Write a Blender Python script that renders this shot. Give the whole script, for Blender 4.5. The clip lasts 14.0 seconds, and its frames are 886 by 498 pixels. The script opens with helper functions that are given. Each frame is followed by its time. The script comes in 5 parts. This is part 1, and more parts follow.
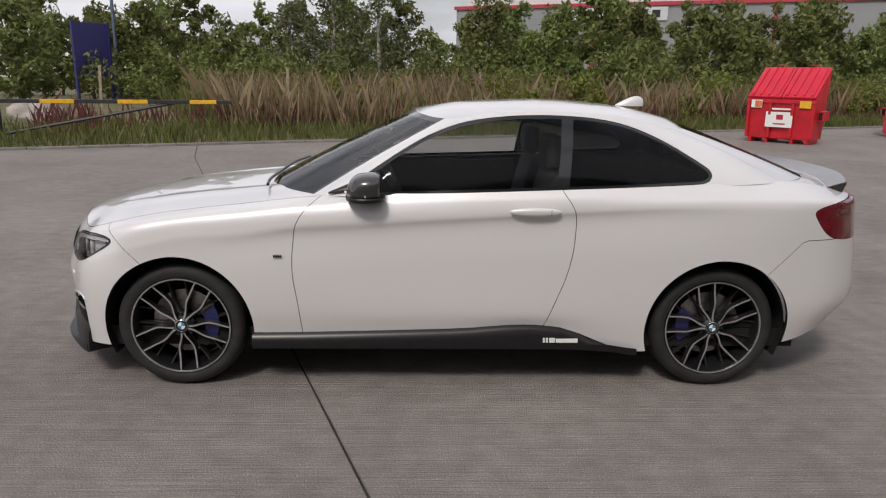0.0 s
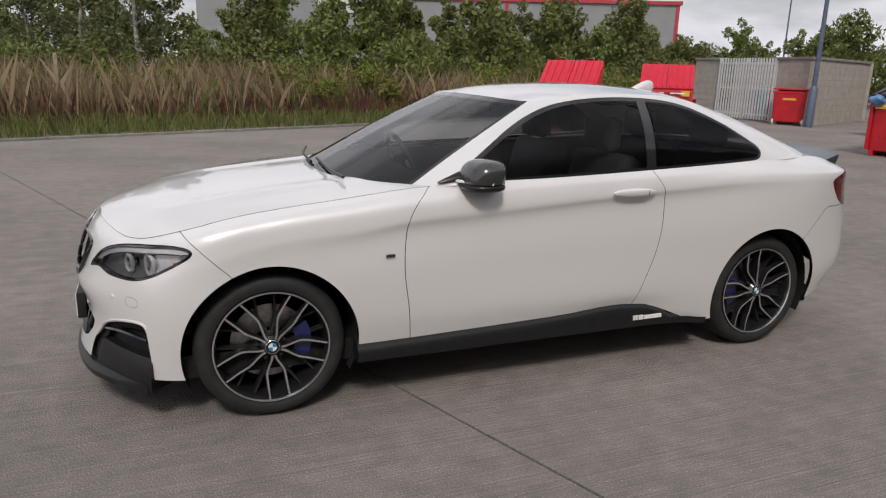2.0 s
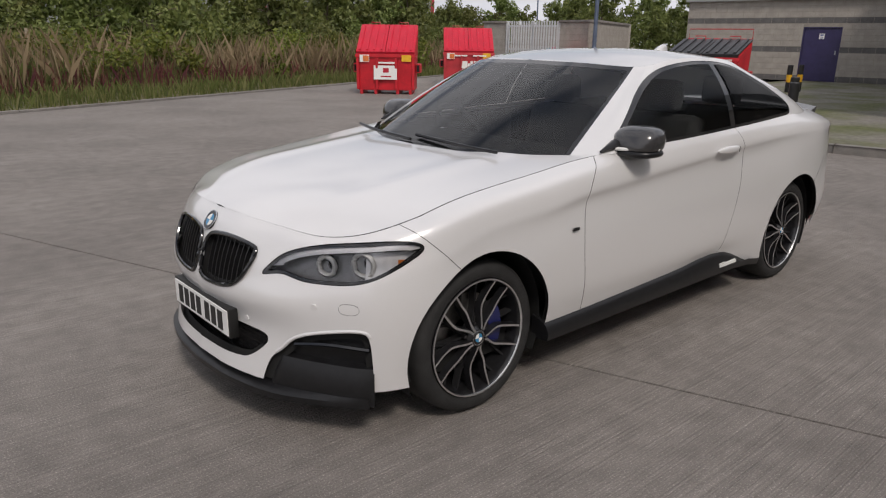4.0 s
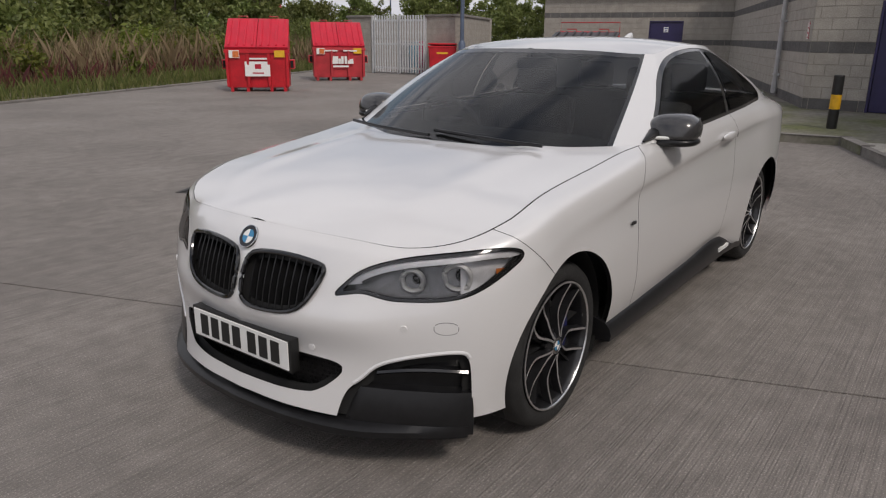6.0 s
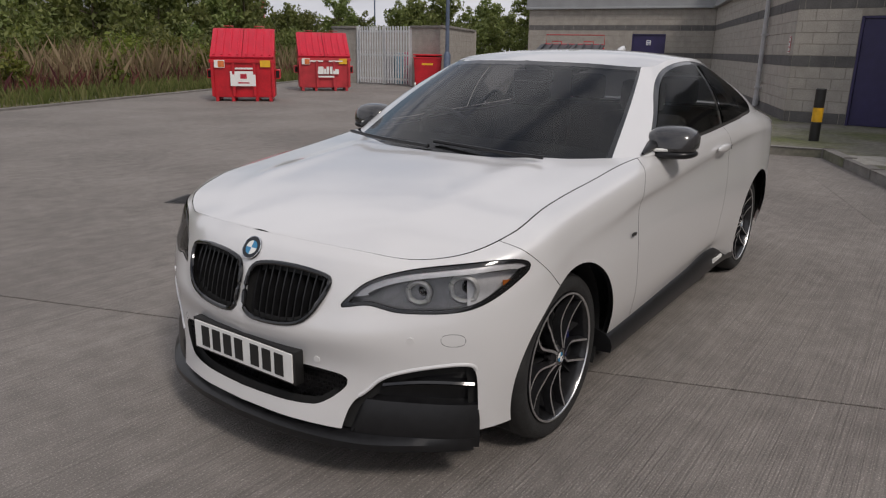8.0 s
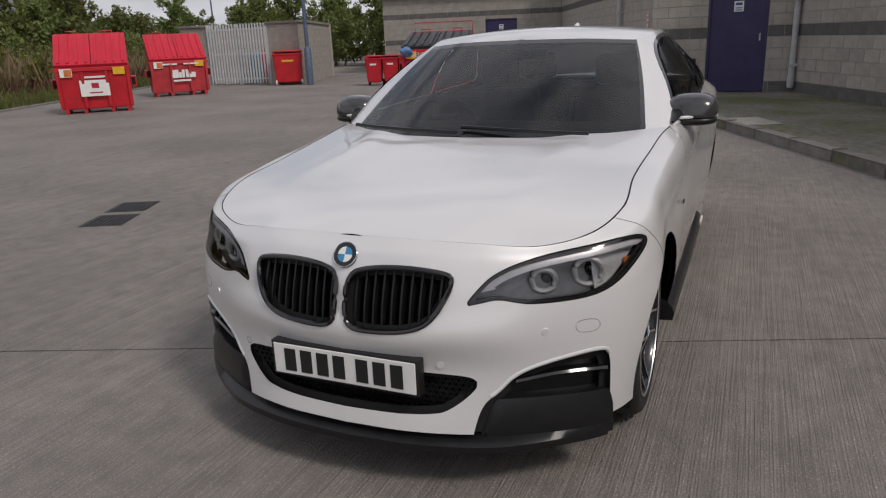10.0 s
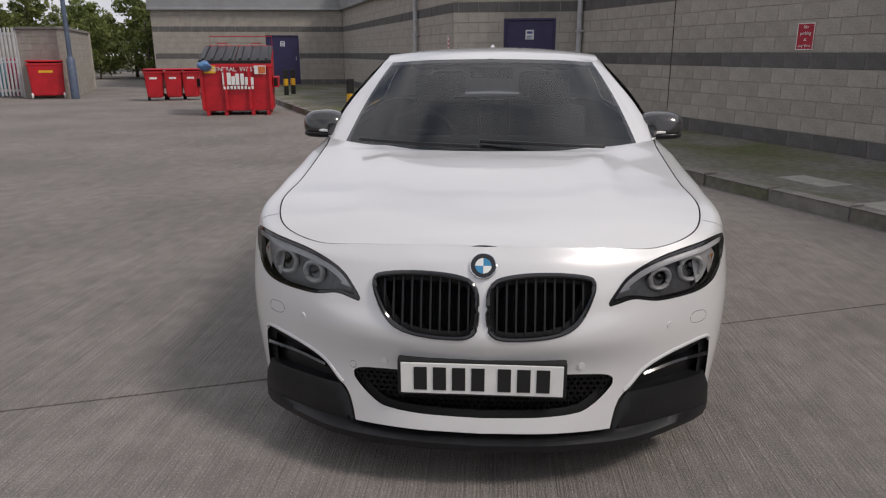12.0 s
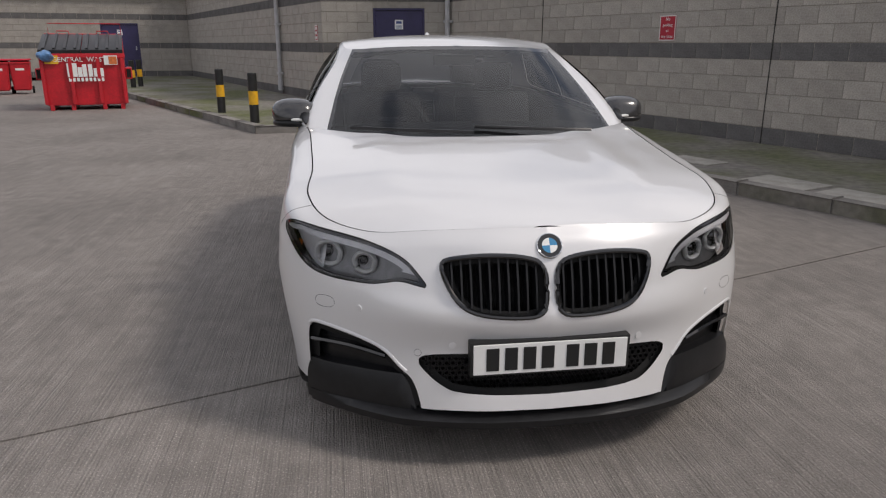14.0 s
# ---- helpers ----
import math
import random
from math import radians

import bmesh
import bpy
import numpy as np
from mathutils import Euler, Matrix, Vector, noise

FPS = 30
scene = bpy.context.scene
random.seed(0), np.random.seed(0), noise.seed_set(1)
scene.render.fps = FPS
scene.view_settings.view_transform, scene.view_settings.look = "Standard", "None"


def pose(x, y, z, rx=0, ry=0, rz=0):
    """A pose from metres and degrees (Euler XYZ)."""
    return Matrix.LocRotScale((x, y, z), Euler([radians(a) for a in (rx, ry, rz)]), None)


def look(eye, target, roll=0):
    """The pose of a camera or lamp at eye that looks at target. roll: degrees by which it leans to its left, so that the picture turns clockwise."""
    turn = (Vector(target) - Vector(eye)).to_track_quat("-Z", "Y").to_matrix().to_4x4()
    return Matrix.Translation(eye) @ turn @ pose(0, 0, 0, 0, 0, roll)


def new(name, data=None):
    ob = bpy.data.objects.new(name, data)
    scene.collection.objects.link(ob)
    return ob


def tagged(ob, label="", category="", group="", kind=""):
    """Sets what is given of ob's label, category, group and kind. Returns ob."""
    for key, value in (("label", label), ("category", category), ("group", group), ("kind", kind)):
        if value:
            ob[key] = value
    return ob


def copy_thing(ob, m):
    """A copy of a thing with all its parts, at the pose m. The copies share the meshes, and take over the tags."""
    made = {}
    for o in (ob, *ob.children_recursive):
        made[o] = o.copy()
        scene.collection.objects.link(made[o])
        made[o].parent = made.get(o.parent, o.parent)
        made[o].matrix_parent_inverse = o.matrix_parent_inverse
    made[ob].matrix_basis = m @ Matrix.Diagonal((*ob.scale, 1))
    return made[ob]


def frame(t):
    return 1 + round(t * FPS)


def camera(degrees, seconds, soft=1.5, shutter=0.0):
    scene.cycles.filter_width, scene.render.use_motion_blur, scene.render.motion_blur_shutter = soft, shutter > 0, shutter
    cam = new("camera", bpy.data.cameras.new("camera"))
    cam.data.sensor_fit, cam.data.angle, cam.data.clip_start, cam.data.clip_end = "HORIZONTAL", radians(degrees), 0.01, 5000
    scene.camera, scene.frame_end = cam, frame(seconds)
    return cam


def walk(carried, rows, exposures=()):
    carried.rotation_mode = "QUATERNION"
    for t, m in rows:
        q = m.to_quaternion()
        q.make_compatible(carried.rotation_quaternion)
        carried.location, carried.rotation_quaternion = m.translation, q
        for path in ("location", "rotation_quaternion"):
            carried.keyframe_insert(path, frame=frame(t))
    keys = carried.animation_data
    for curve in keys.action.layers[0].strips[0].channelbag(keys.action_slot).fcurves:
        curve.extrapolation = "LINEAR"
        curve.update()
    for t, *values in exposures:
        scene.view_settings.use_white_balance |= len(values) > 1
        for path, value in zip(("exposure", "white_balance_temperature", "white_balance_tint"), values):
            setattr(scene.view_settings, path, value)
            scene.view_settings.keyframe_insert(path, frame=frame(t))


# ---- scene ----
cam = camera(64.2, 14.0, 1.2)
PATH = [
    (0, (-0.153, -4.211, 1.566), (-0.089, -2.271, 1.083), 0.9),
    (0.5, (-0.375, -4.098, 1.555), (-0.183, -2.178, 1.030), 0.1),
    (1, (-0.751, -3.972, 1.527), (-0.392, -2.073, 1.014), 2.0),
    (1.5, (-1.269, -3.84, 1.518), (-0.715, -1.984, 1.022), 1.2),
    (2, (-1.75, -3.699, 1.480), (-1.014, -1.906, 0.989), 1.6),
    (2.5, (-2.238, -3.574, 1.484), (-1.322, -1.873, 0.965), 1.6),
    (3, (-2.586, -3.322, 1.451), (-1.529, -1.712, 0.912), 0.3),
    (3.2, (-2.714, -3.204, 1.465), (-1.622, -1.625, 0.905), 0.7),
    (5.3, (-3.565, -2.08, 1.433), (-2.063, -0.894, 0.854), -0.5),
    (5.5, (-3.568, -2.039, 1.426), (-2.053, -0.877, 0.831), -0.1),
    (6, (-3.533, -1.944, 1.416), (-2.0, -0.796, 0.841), 0.5),
    (6.5, (-3.557, -1.908, 1.417), (-2.032, -0.754, 0.832), 0.0),
    (7, (-3.561, -1.904, 1.423), (-2.023, -0.757, 0.857), 0.2),
    (9.3, (-3.715, -1.622, 1.410), (-2.072, -0.624, 0.857), 0.6),
    (9.5, (-3.783, -1.489, 1.412), (-2.107, -0.561, 0.836), -0.4),
    (10, (-3.862, -1.128, 1.383), (-2.108, -0.355, 0.813), -2.3),
    (10.5, (-3.989, -0.777, 1.384), (-2.159, -0.2, 0.820), -1.4),
    (11, (-4.132, -0.426, 1.399), (-2.258, -0.031, 0.822), -1.5),
    (11.5, (-4.153, -0.155, 1.390), (-2.242, 0.095, 0.856), -2.3),
    (12, (-4.175, -0.03, 1.394), (-2.253, 0.112, 0.859), -0.1),
    (12.5, (-4.173, 0.005, 1.394), (-2.253, 0.125, 0.849), 0.4),
    (13, (-4.152, 0.034, 1.386), (-2.234, 0.14, 0.830), 0.5),
    (13.5, (-4.181, 0.311, 1.376), (-2.253, 0.248, 0.846), 0.3),
    (14, (-4.165, 0.655, 1.373), (-2.265, 0.376, 0.815), 0.1),
]
walk(cam, [(t, look(eye, target, roll)) for t, eye, target, roll in PATH], [(0, 0.42, 6650, 14), (3, 0.38, 6650, 14), (5.5, 0.2, 6650, 14), (9.5, 0.08, 6600, 14), (10.5, 0.05, 6600, 14), (11.5, 0.14, 6600, 14), (14, 0.33, 6600, 14)])

# ---- light ----
world = bpy.data.worlds.new("sky")
scene.world = world
world.use_nodes = True
wn, wl = world.node_tree.nodes, world.node_tree.links
sky = wn.new("ShaderNodeTexSky")
sky.sky_type, sky.sun_disc = "NISHITA", False
SUN_EL, SUN_FROM = radians(48), Vector((-0.42, -1.0))
sky.sun_elevation = SUN_EL
sky.sun_rotation = math.atan2(SUN_FROM.x, SUN_FROM.y)
sky.air_density, sky.dust_density = 1.2, 3.0
# a cloud layer over the sky: soft white and grey banks
geo = wn.new("ShaderNodeTexCoord")
mp = wn.new("ShaderNodeMapping")
mp.inputs["Scale"].default_value = (1.0, 1.0, 3.2)
cl = wn.new("ShaderNodeTexNoise")
cl.inputs["Scale"].default_value, cl.inputs["Detail"].default_value, cl.inputs["Roughness"].default_value = 2.3, 6, 0.55
cr = wn.new("ShaderNodeValToRGB")
cr.color_ramp.elements[0].position, cr.color_ramp.elements[1].position = 0.25, 0.5
cc = wn.new("ShaderNodeValToRGB")
cc.color_ramp.elements[0].position, cc.color_ramp.elements[0].color = 0.35, (5.2, 5.5, 6.1, 1)
cc.color_ramp.elements[1].position, cc.color_ramp.elements[1].color = 0.72, (9.6, 9.8, 10.2, 1)
mixc = wn.new("ShaderNodeMixRGB")
wl.new(geo.outputs["Generated"], mp.inputs["Vector"])
wl.new(mp.outputs["Vector"], cl.inputs["Vector"])
wl.new(cl.outputs["Fac"], cr.inputs["Fac"])
wl.new(cl.outputs["Fac"], cc.inputs["Fac"])
wl.new(cr.outputs["Color"], mixc.inputs["Fac"])
wl.new(sky.outputs["Color"], mixc.inputs["Color1"])
wl.new(cc.outputs["Color"], mixc.inputs["Color2"])
wl.new(mixc.outputs["Color"], wn["Background"].inputs["Color"])
wn["Background"].inputs["Strength"].default_value = 0.075
sun = new("sun", bpy.data.lights.new("sun", "SUN"))
sun.data.energy, sun.data.angle, sun.data.color = 1.5, radians(11), (1.0, 0.95, 0.87)
d = Vector((SUN_FROM.x, SUN_FROM.y, 0)).normalized() * math.cos(SUN_EL) + Vector((0, 0, math.sin(SUN_EL)))
sun.matrix_world = look(d * 60, (0, 0, 0))
scene.view_settings.exposure = 0.0


# ---- materials ----
def mat(name, color, rough=0.6, metal=0.0, var=0.0, scale=6.0, bump=0.0, bscale=60.0, color2=None, coat=0.0, spec=0.5, rnd=0.0, stretch=(1, 1, 1), fine=0.0):
    """A principled material with two scales of colour variation and a fine relief."""
    m = bpy.data.materials.new(name)
    m.use_nodes = True
    n, l = m.node_tree.nodes, m.node_tree.links
    b = n["Principled BSDF"]
    b.inputs["Base Color"].default_value = (*color, 1)
    b.inputs["Roughness"].default_value, b.inputs["Metallic"].default_value = rough, metal
    b.inputs["Specular IOR Level"].default_value = spec
    if coat:
        b.inputs["Coat Weight"].default_value, b.inputs["Coat Roughness"].default_value = coat, 0.03
    tc = n.new("ShaderNodeTexCoord")
    mpn = n.new("ShaderNodeMapping")
    mpn.inputs["Scale"].default_value = stretch
    l.new(tc.outputs["Object"], mpn.inputs["Vector"])
    vec = mpn.outputs["Vector"]
    if var or color2:
        t1 = n.new("ShaderNodeTexNoise")
        t1.inputs["Scale"].default_value, t1.inputs["Detail"].default_value = scale, 5
        l.new(vec, t1.inputs["Vector"])
        ra = n.new("ShaderNodeValToRGB")
        c2 = color2 or tuple(c * (1 - var) for c in color)
        c1 = color if color2 else tuple(min(1, c * (1 + var)) for c in color)
        ra.color_ramp.elements[0].position, ra.color_ramp.elements[1].position = 0.35, 0.65
        ra.color_ramp.elements[0].color, ra.color_ramp.elements[1].color = (*c2, 1), (*c1, 1)
        l.new(t1.outputs["Fac"], ra.inputs["Fac"])
        out = ra.outputs["Color"]
        if fine:
            t2 = n.new("ShaderNodeTexNoise")
            t2.inputs["Scale"].default_value, t2.inputs["Detail"].default_value = scale * 14, 3
            l.new(vec, t2.inputs["Vector"])
            hs = n.new("ShaderNodeHueSaturation")
            mr = n.new("ShaderNodeMapRange")
            mr.inputs["From Min"].default_value, mr.inputs["From Max"].default_value = 0.3, 0.7
            mr.inputs["To Min"].default_value, mr.inputs["To Max"].default_value = 1 - fine, 1 + fine
            l.new(t2.outputs["Fac"], mr.inputs["Value"])
            l.new(mr.outputs["Result"], hs.inputs["Value"])
            l.new(out, hs.inputs["Color"])
            out = hs.outputs["Color"]
        if rnd:
            oi = n.new("ShaderNodeObjectInfo")
            hs2 = n.new("ShaderNodeHueSaturation")
            mr2 = n.new("ShaderNodeMapRange")
            mr2.inputs["To Min"].default_value, mr2.inputs["To Max"].default_value = 1 - rnd, 1 + rnd
            l.new(oi.outputs["Random"], mr2.inputs["Value"])
            l.new(mr2.outputs["Result"], hs2.inputs["Value"])
            l.new(out, hs2.inputs["Color"])
            out = hs2.outputs["Color"]
        l.new(out, b.inputs["Base Color"])
    if bump:
        t3 = n.new("ShaderNodeTexNoise")
        t3.inputs["Scale"].default_value, t3.inputs["Detail"].default_value = bscale, 4
        l.new(vec, t3.inputs["Vector"])
        bp = n.new("ShaderNodeBump")
        bp.inputs["Strength"].default_value, bp.inputs["Distance"].default_value = bump, 0.01
        l.new(t3.outputs["Fac"], bp.inputs["Height"])
        l.new(bp.outputs["Normal"], b.inputs["Normal"])
    return m


def glass(name, tint, gloss=1.0):
    """A thin pane: tinted clear, with a Fresnel reflection."""
    m = bpy.data.materials.new(name)
    m.use_nodes = True
    n, l = m.node_tree.nodes, m.node_tree.links
    n.remove(n["Principled BSDF"])
    tr, gl, mx, fr = n.new("ShaderNodeBsdfTransparent"), n.new("ShaderNodeBsdfGlossy"), n.new("ShaderNodeMixShader"), n.new("ShaderNodeFresnel")
    tr.inputs["Color"].default_value = (*tint, 1)
    gl.inputs["Roughness"].default_value = 0.015
    gl.inputs["Color"].default_value = (gloss, gloss, gloss, 1)
    fr.inputs["IOR"].default_value = 1.55
    l.new(fr.outputs["Fac"], mx.inputs["Fac"])
    l.new(tr.outputs["BSDF"], mx.inputs[1])
    l.new(gl.outputs["BSDF"], mx.inputs[2])
    l.new(mx.outputs["Shader"], n["Material Output"].inputs["Surface"])
    return m


PAINT = mat("white_pearl_paint", (0.73, 0.725, 0.725), 0.30, 0.18, var=0.012, scale=900, coat=1.0)
BLACKG = mat("gloss_black", (0.008, 0.008, 0.009), 0.12, coat=0.6)
BLACKM = mat("satin_black", (0.010, 0.010, 0.011), 0.34, spec=0.4, var=0.2, scale=30)
CAVITY = mat("dark_cavity", (0.006, 0.006, 0.006), 0.85, var=0.2, scale=30)
CARBON = mat("dark_carbon", (0.035, 0.034, 0.035), 0.22, var=0.35, scale=260, coat=0.8)
RUBBER = mat("tyre_rubber", (0.018, 0.018, 0.018), 0.72, var=0.25, scale=18, bump=0.25, bscale=300)
ALLOY = mat("machined_alloy", (0.80, 0.80, 0.81), 0.3, 1.0, var=0.08, scale=60)
DARKALLOY = mat("black_alloy", (0.022, 0.022, 0.024), 0.3, 0.4, var=0.2, scale=40, coat=0.5)
DISC = mat("brake_steel", (0.36, 0.35, 0.34), 0.38, 1.0, var=0.2, scale=40)
CALIPER = mat("blue_caliper", (0.012, 0.016, 0.10), 0.4, var=0.1, scale=30, coat=0.5)
LAMPGREY = mat("lamp_grey", (0.21, 0.21, 0.215), 0.3, 0.4, var=0.15, scale=40)
DARKSPOKE = mat("matt_black_alloy", (0.010, 0.010, 0.011), 0.55, var=0.2, scale=40)
CHROME = mat("chrome", (0.82, 0.82, 0.83), 0.08, 1.0)
SILVER = mat("satin_silver", (0.70, 0.70, 0.71), 0.32, 0.3, var=0.06, scale=40)
WHITEP = mat("white_plastic", (0.78, 0.78, 0.76), 0.4, var=0.04, scale=30)
BARBLACK = mat("printed_black", (0.012, 0.012, 0.012), 0.5)
BADGEBLUE = mat("badge_blue", (0.03, 0.22, 0.42), 0.25, coat=0.6)
TAILRED = mat("tail_lamp_red", (0.13, 0.004, 0.010), 0.1, var=0.3, scale=25, coat=1.0)
AMBER = mat("amber_reflector", (0.55, 0.16, 0.03), 0.2, coat=0.5)
FABRIC = mat("dark_upholstery", (0.022, 0.022, 0.024), 0.8, var=0.25, scale=30, bump=0.3, bscale=200)
TRIMGREY = mat("cabin_grey", (0.09, 0.09, 0.09), 0.7, var=0.1, scale=20)
GL_SCREEN = glass("windscreen_glass", (0.62, 0.64, 0.66), 0.9)
GL_SIDE = glass("side_glass", (0.86, 0.88, 0.87), 0.35)
GL_PRIV = glass("privacy_glass", (0.20, 0.20, 0.20), 0.35)
GL_LAMP = glass("lamp_lens", (0.95, 0.95, 0.96), 0.55)

GLASSES = (GL_SCREEN, GL_SIDE, GL_PRIV, GL_LAMP)


# ---- building helpers ----
def link(name, me, m=None, parent=None, label="", at=None):
    ob = new(name, me)
    if m:
        for k in (m if isinstance(m, (list, tuple)) else [m]):
            me.materials.append(k)
    if parent:
        ob.parent = parent
    if label:
        ob["label"] = label
    if at is not None:
        ob.matrix_basis = at
    return ob


def part(name, bm, m, parent=None, label="", smooth=None, at=None):
    me = bpy.data.meshes.new(name)
    bmesh.ops.recalc_face_normals(bm, faces=bm.faces)
    bm.to_mesh(me)
    bm.free()
    if smooth is not None:
        for p in me.polygons:
            p.use_smooth = True
        me.set_sharp_from_angle(angle=radians(smooth))
    return link(name, me, m, parent, label, at)


def outward(v, f, c=(0.2, 0, .7)):
    """The same shape with its faces turned away from c."""
    c, k = Vector(c), 0.0
    for q in f:
        a, b, d = (Vector(v[i]) for i in q[:3])
        k += (b - a).cross(d - a).dot(a - c)
    return (v, f) if k > 0 else (v, [tuple(q[::-1]) for q in f])


def poly(name, verts, faces, m, parent=None, label="", smooth=None, at=None):
    if not isinstance(m, (list, tuple)) and m in GLASSES:
        verts, faces = outward(verts, faces)
    me = bpy.data.meshes.new(name)
    me.from_pydata([tuple(v) for v in verts], [], faces)
    me.update()
    if smooth is not None:
        for p in me.polygons:
            p.use_smooth = True
        me.set_sharp_from_angle(angle=radians(smooth))
    return link(name, me, m, parent, label, at)


def thing(name, label, category, at=None, group="", kind=""):
    ob = new(name)
    if at is not None:
        ob.matrix_basis = at
    return tagged(ob, label, category, group, kind)


def box(bm, x0, y0, z0, x1, y1, z1, bevel=0.0, m=None):
    g = bmesh.ops.create_cube(bm, size=1.0)
    vs = g["verts"]
    for v in vs:
        v.co = Vector((x0 + (v.co.x + 0.5) * (x1 - x0), y0 + (v.co.y + 0.5) * (y1 - y0), z0 + (v.co.z + 0.5) * (z1 - z0)))
    if bevel:
        es = list({e for v in vs for e in v.link_edges})
        r = bmesh.ops.bevel(bm, geom=es, offset=bevel, segments=2, affect="EDGES", profile=0.6)
        vs = list({v for f in r["faces"] for v in f.verts} | {v for v in vs if v.is_valid})
    if m is not None:
        bmesh.ops.transform(bm, matrix=m, verts=[v for v in vs if v.is_valid])
    return bm


def boxed(x0, y0, z0, x1, y1, z1, bevel=0.01, m=None):
    return box(bmesh.new(), x0, y0, z0, x1, y1, z1, bevel, m)


def tube_geo(pts, r, n=8, closed=False, flat=1.0):
    """Verts and faces of a round bar along points; r may be a list."""
    pts = [Vector(p) for p in pts]
    vs, fs = [], []
    k = len(pts)
    for i, p in enumerate(pts):
        a = pts[(i - 1) % k] if closed or i else p
        b = pts[(i + 1) % k] if closed or i < k - 1 else p
        t = (b - a).normalized()
        up = Vector((0, 0, 1)) if abs(t.z) < 0.95 else Vector((1, 0, 0))
        s = t.cross(up).normalized()
        u = s.cross(t)
        rr = r[i] if isinstance(r, (list, tuple)) else r
        for j in range(n):
            q = 2 * math.pi * j / n
            vs.append(p + s * math.cos(q) * rr + u * math.sin(q) * rr * flat)
    for i in range(k if closed else k - 1):
        for j in range(n):
            a, b = i * n, ((i + 1) % k) * n
            fs.append((a + j, a + (j + 1) % n, b + (j + 1) % n, b + j))
    if not closed:
        fs.append(tuple(range(n - 1, -1, -1)))
        fs.append(tuple((k - 1) * n + j for j in range(n)))
    return vs, fs


def tube(name, pts, r, m, parent=None, label="", n=8, closed=False, flat=1.0):
    v, f = tube_geo(pts, r, n, closed, flat)
    return poly(name, v, f, m, parent, label, 40)


def lathe(name, prof, m, parent=None, label="", n=48, axis="y", at=None):
    """A turned shape: profile of (radius, along) round an axis."""
    vs, fs = [], []
    for r, h in prof:
        for j in range(n):
            q = 2 * math.pi * j / n
            c, s = r * math.cos(q), r * math.sin(q)
            vs.append((c, h, s) if axis == "y" else (c, s, h))
    for i in range(len(prof) - 1):
        for j in range(n):
            fs.append((i * n + j, i * n + (j + 1) % n, (i + 1) * n + (j + 1) % n, (i + 1) * n + j))
    return poly(name, vs, fs, m, parent, label, 35, at)


def spline(keys):
    """A smooth function through (t, value) pairs; the values may be tuples."""
    ts = [k[0] for k in keys]
    vs = [np.array(k[1:], float) for k in keys]
    dv = []
    for i in range(len(ts)):
        if 0 < i < len(ts) - 1:
            h0, h1 = ts[i] - ts[i - 1], ts[i + 1] - ts[i]
            s0, s1 = (vs[i] - vs[i - 1]) / h0, (vs[i + 1] - vs[i]) / h1
            dv.append((s0 * h1 + s1 * h0) / (h0 + h1))
        elif i == 0:
            dv.append((vs[1] - vs[0]) / (ts[1] - ts[0]))
        else:
            dv.append((vs[-1] - vs[-2]) / (ts[-1] - ts[-2]))

    def f(t):
        if t <= ts[0]:
            r = vs[0]
        elif t >= ts[-1]:
            r = vs[-1]
        else:
            i = next(k for k in range(len(ts) - 1) if t <= ts[k + 1])
            h = ts[i + 1] - ts[i]
            q = (t - ts[i]) / h
            r = (2 * q**3 - 3 * q**2 + 1) * vs[i] + (q**3 - 2 * q**2 + q) * h * dv[i] + (3 * q**2 - 2 * q**3) * vs[i + 1] + (q**3 - q**2) * h * dv[i + 1]
        return float(r[0]) if len(r) == 1 else r
    return f


bounds = {}


def sd_poly(p, q):
    """Signed distance from q to the polygon p: positive inside."""
    x, y = q
    if id(p) not in bounds:
        bounds[id(p)] = (min(a for a, _ in p), max(a for a, _ in p), min(b for _, b in p), max(b for _, b in p))
    x0, x1, y0, y1 = bounds[id(p)]
    far = max(x0 - x, x - x1, y0 - y, y - y1)
    if far > .08:
        return -far
    best, inside = 1e9, False
    for i in range(len(p)):
        ax, ay = p[i - 1]
        bx, by = p[i]
        ex, ey = bx - ax, by - ay
        wx, wy = x - ax, y - ay
        t = max(0, min(1, (wx * ex + wy * ey) / (ex * ex + ey * ey)))
        best = min(best, (wx - t * ex) ** 2 + (wy - t * ey) ** 2)
        if (ay > y) != (by > y) and x < ex * (y - ay) / ey + ax:
            inside = not inside
    return math.sqrt(best) * (1 if inside else -1)


def rounded(p, n=3):
    """A polygon with its corners cut smooth."""
    for _ in range(n):
        q = []
        for i in range(len(p)):
            a, b = np.array(p[i - 1]), np.array(p[i])
            q += [tuple(a * 0.75 + b * 0.25), tuple(a * 0.25 + b * 0.75)]
        p = q
    return p


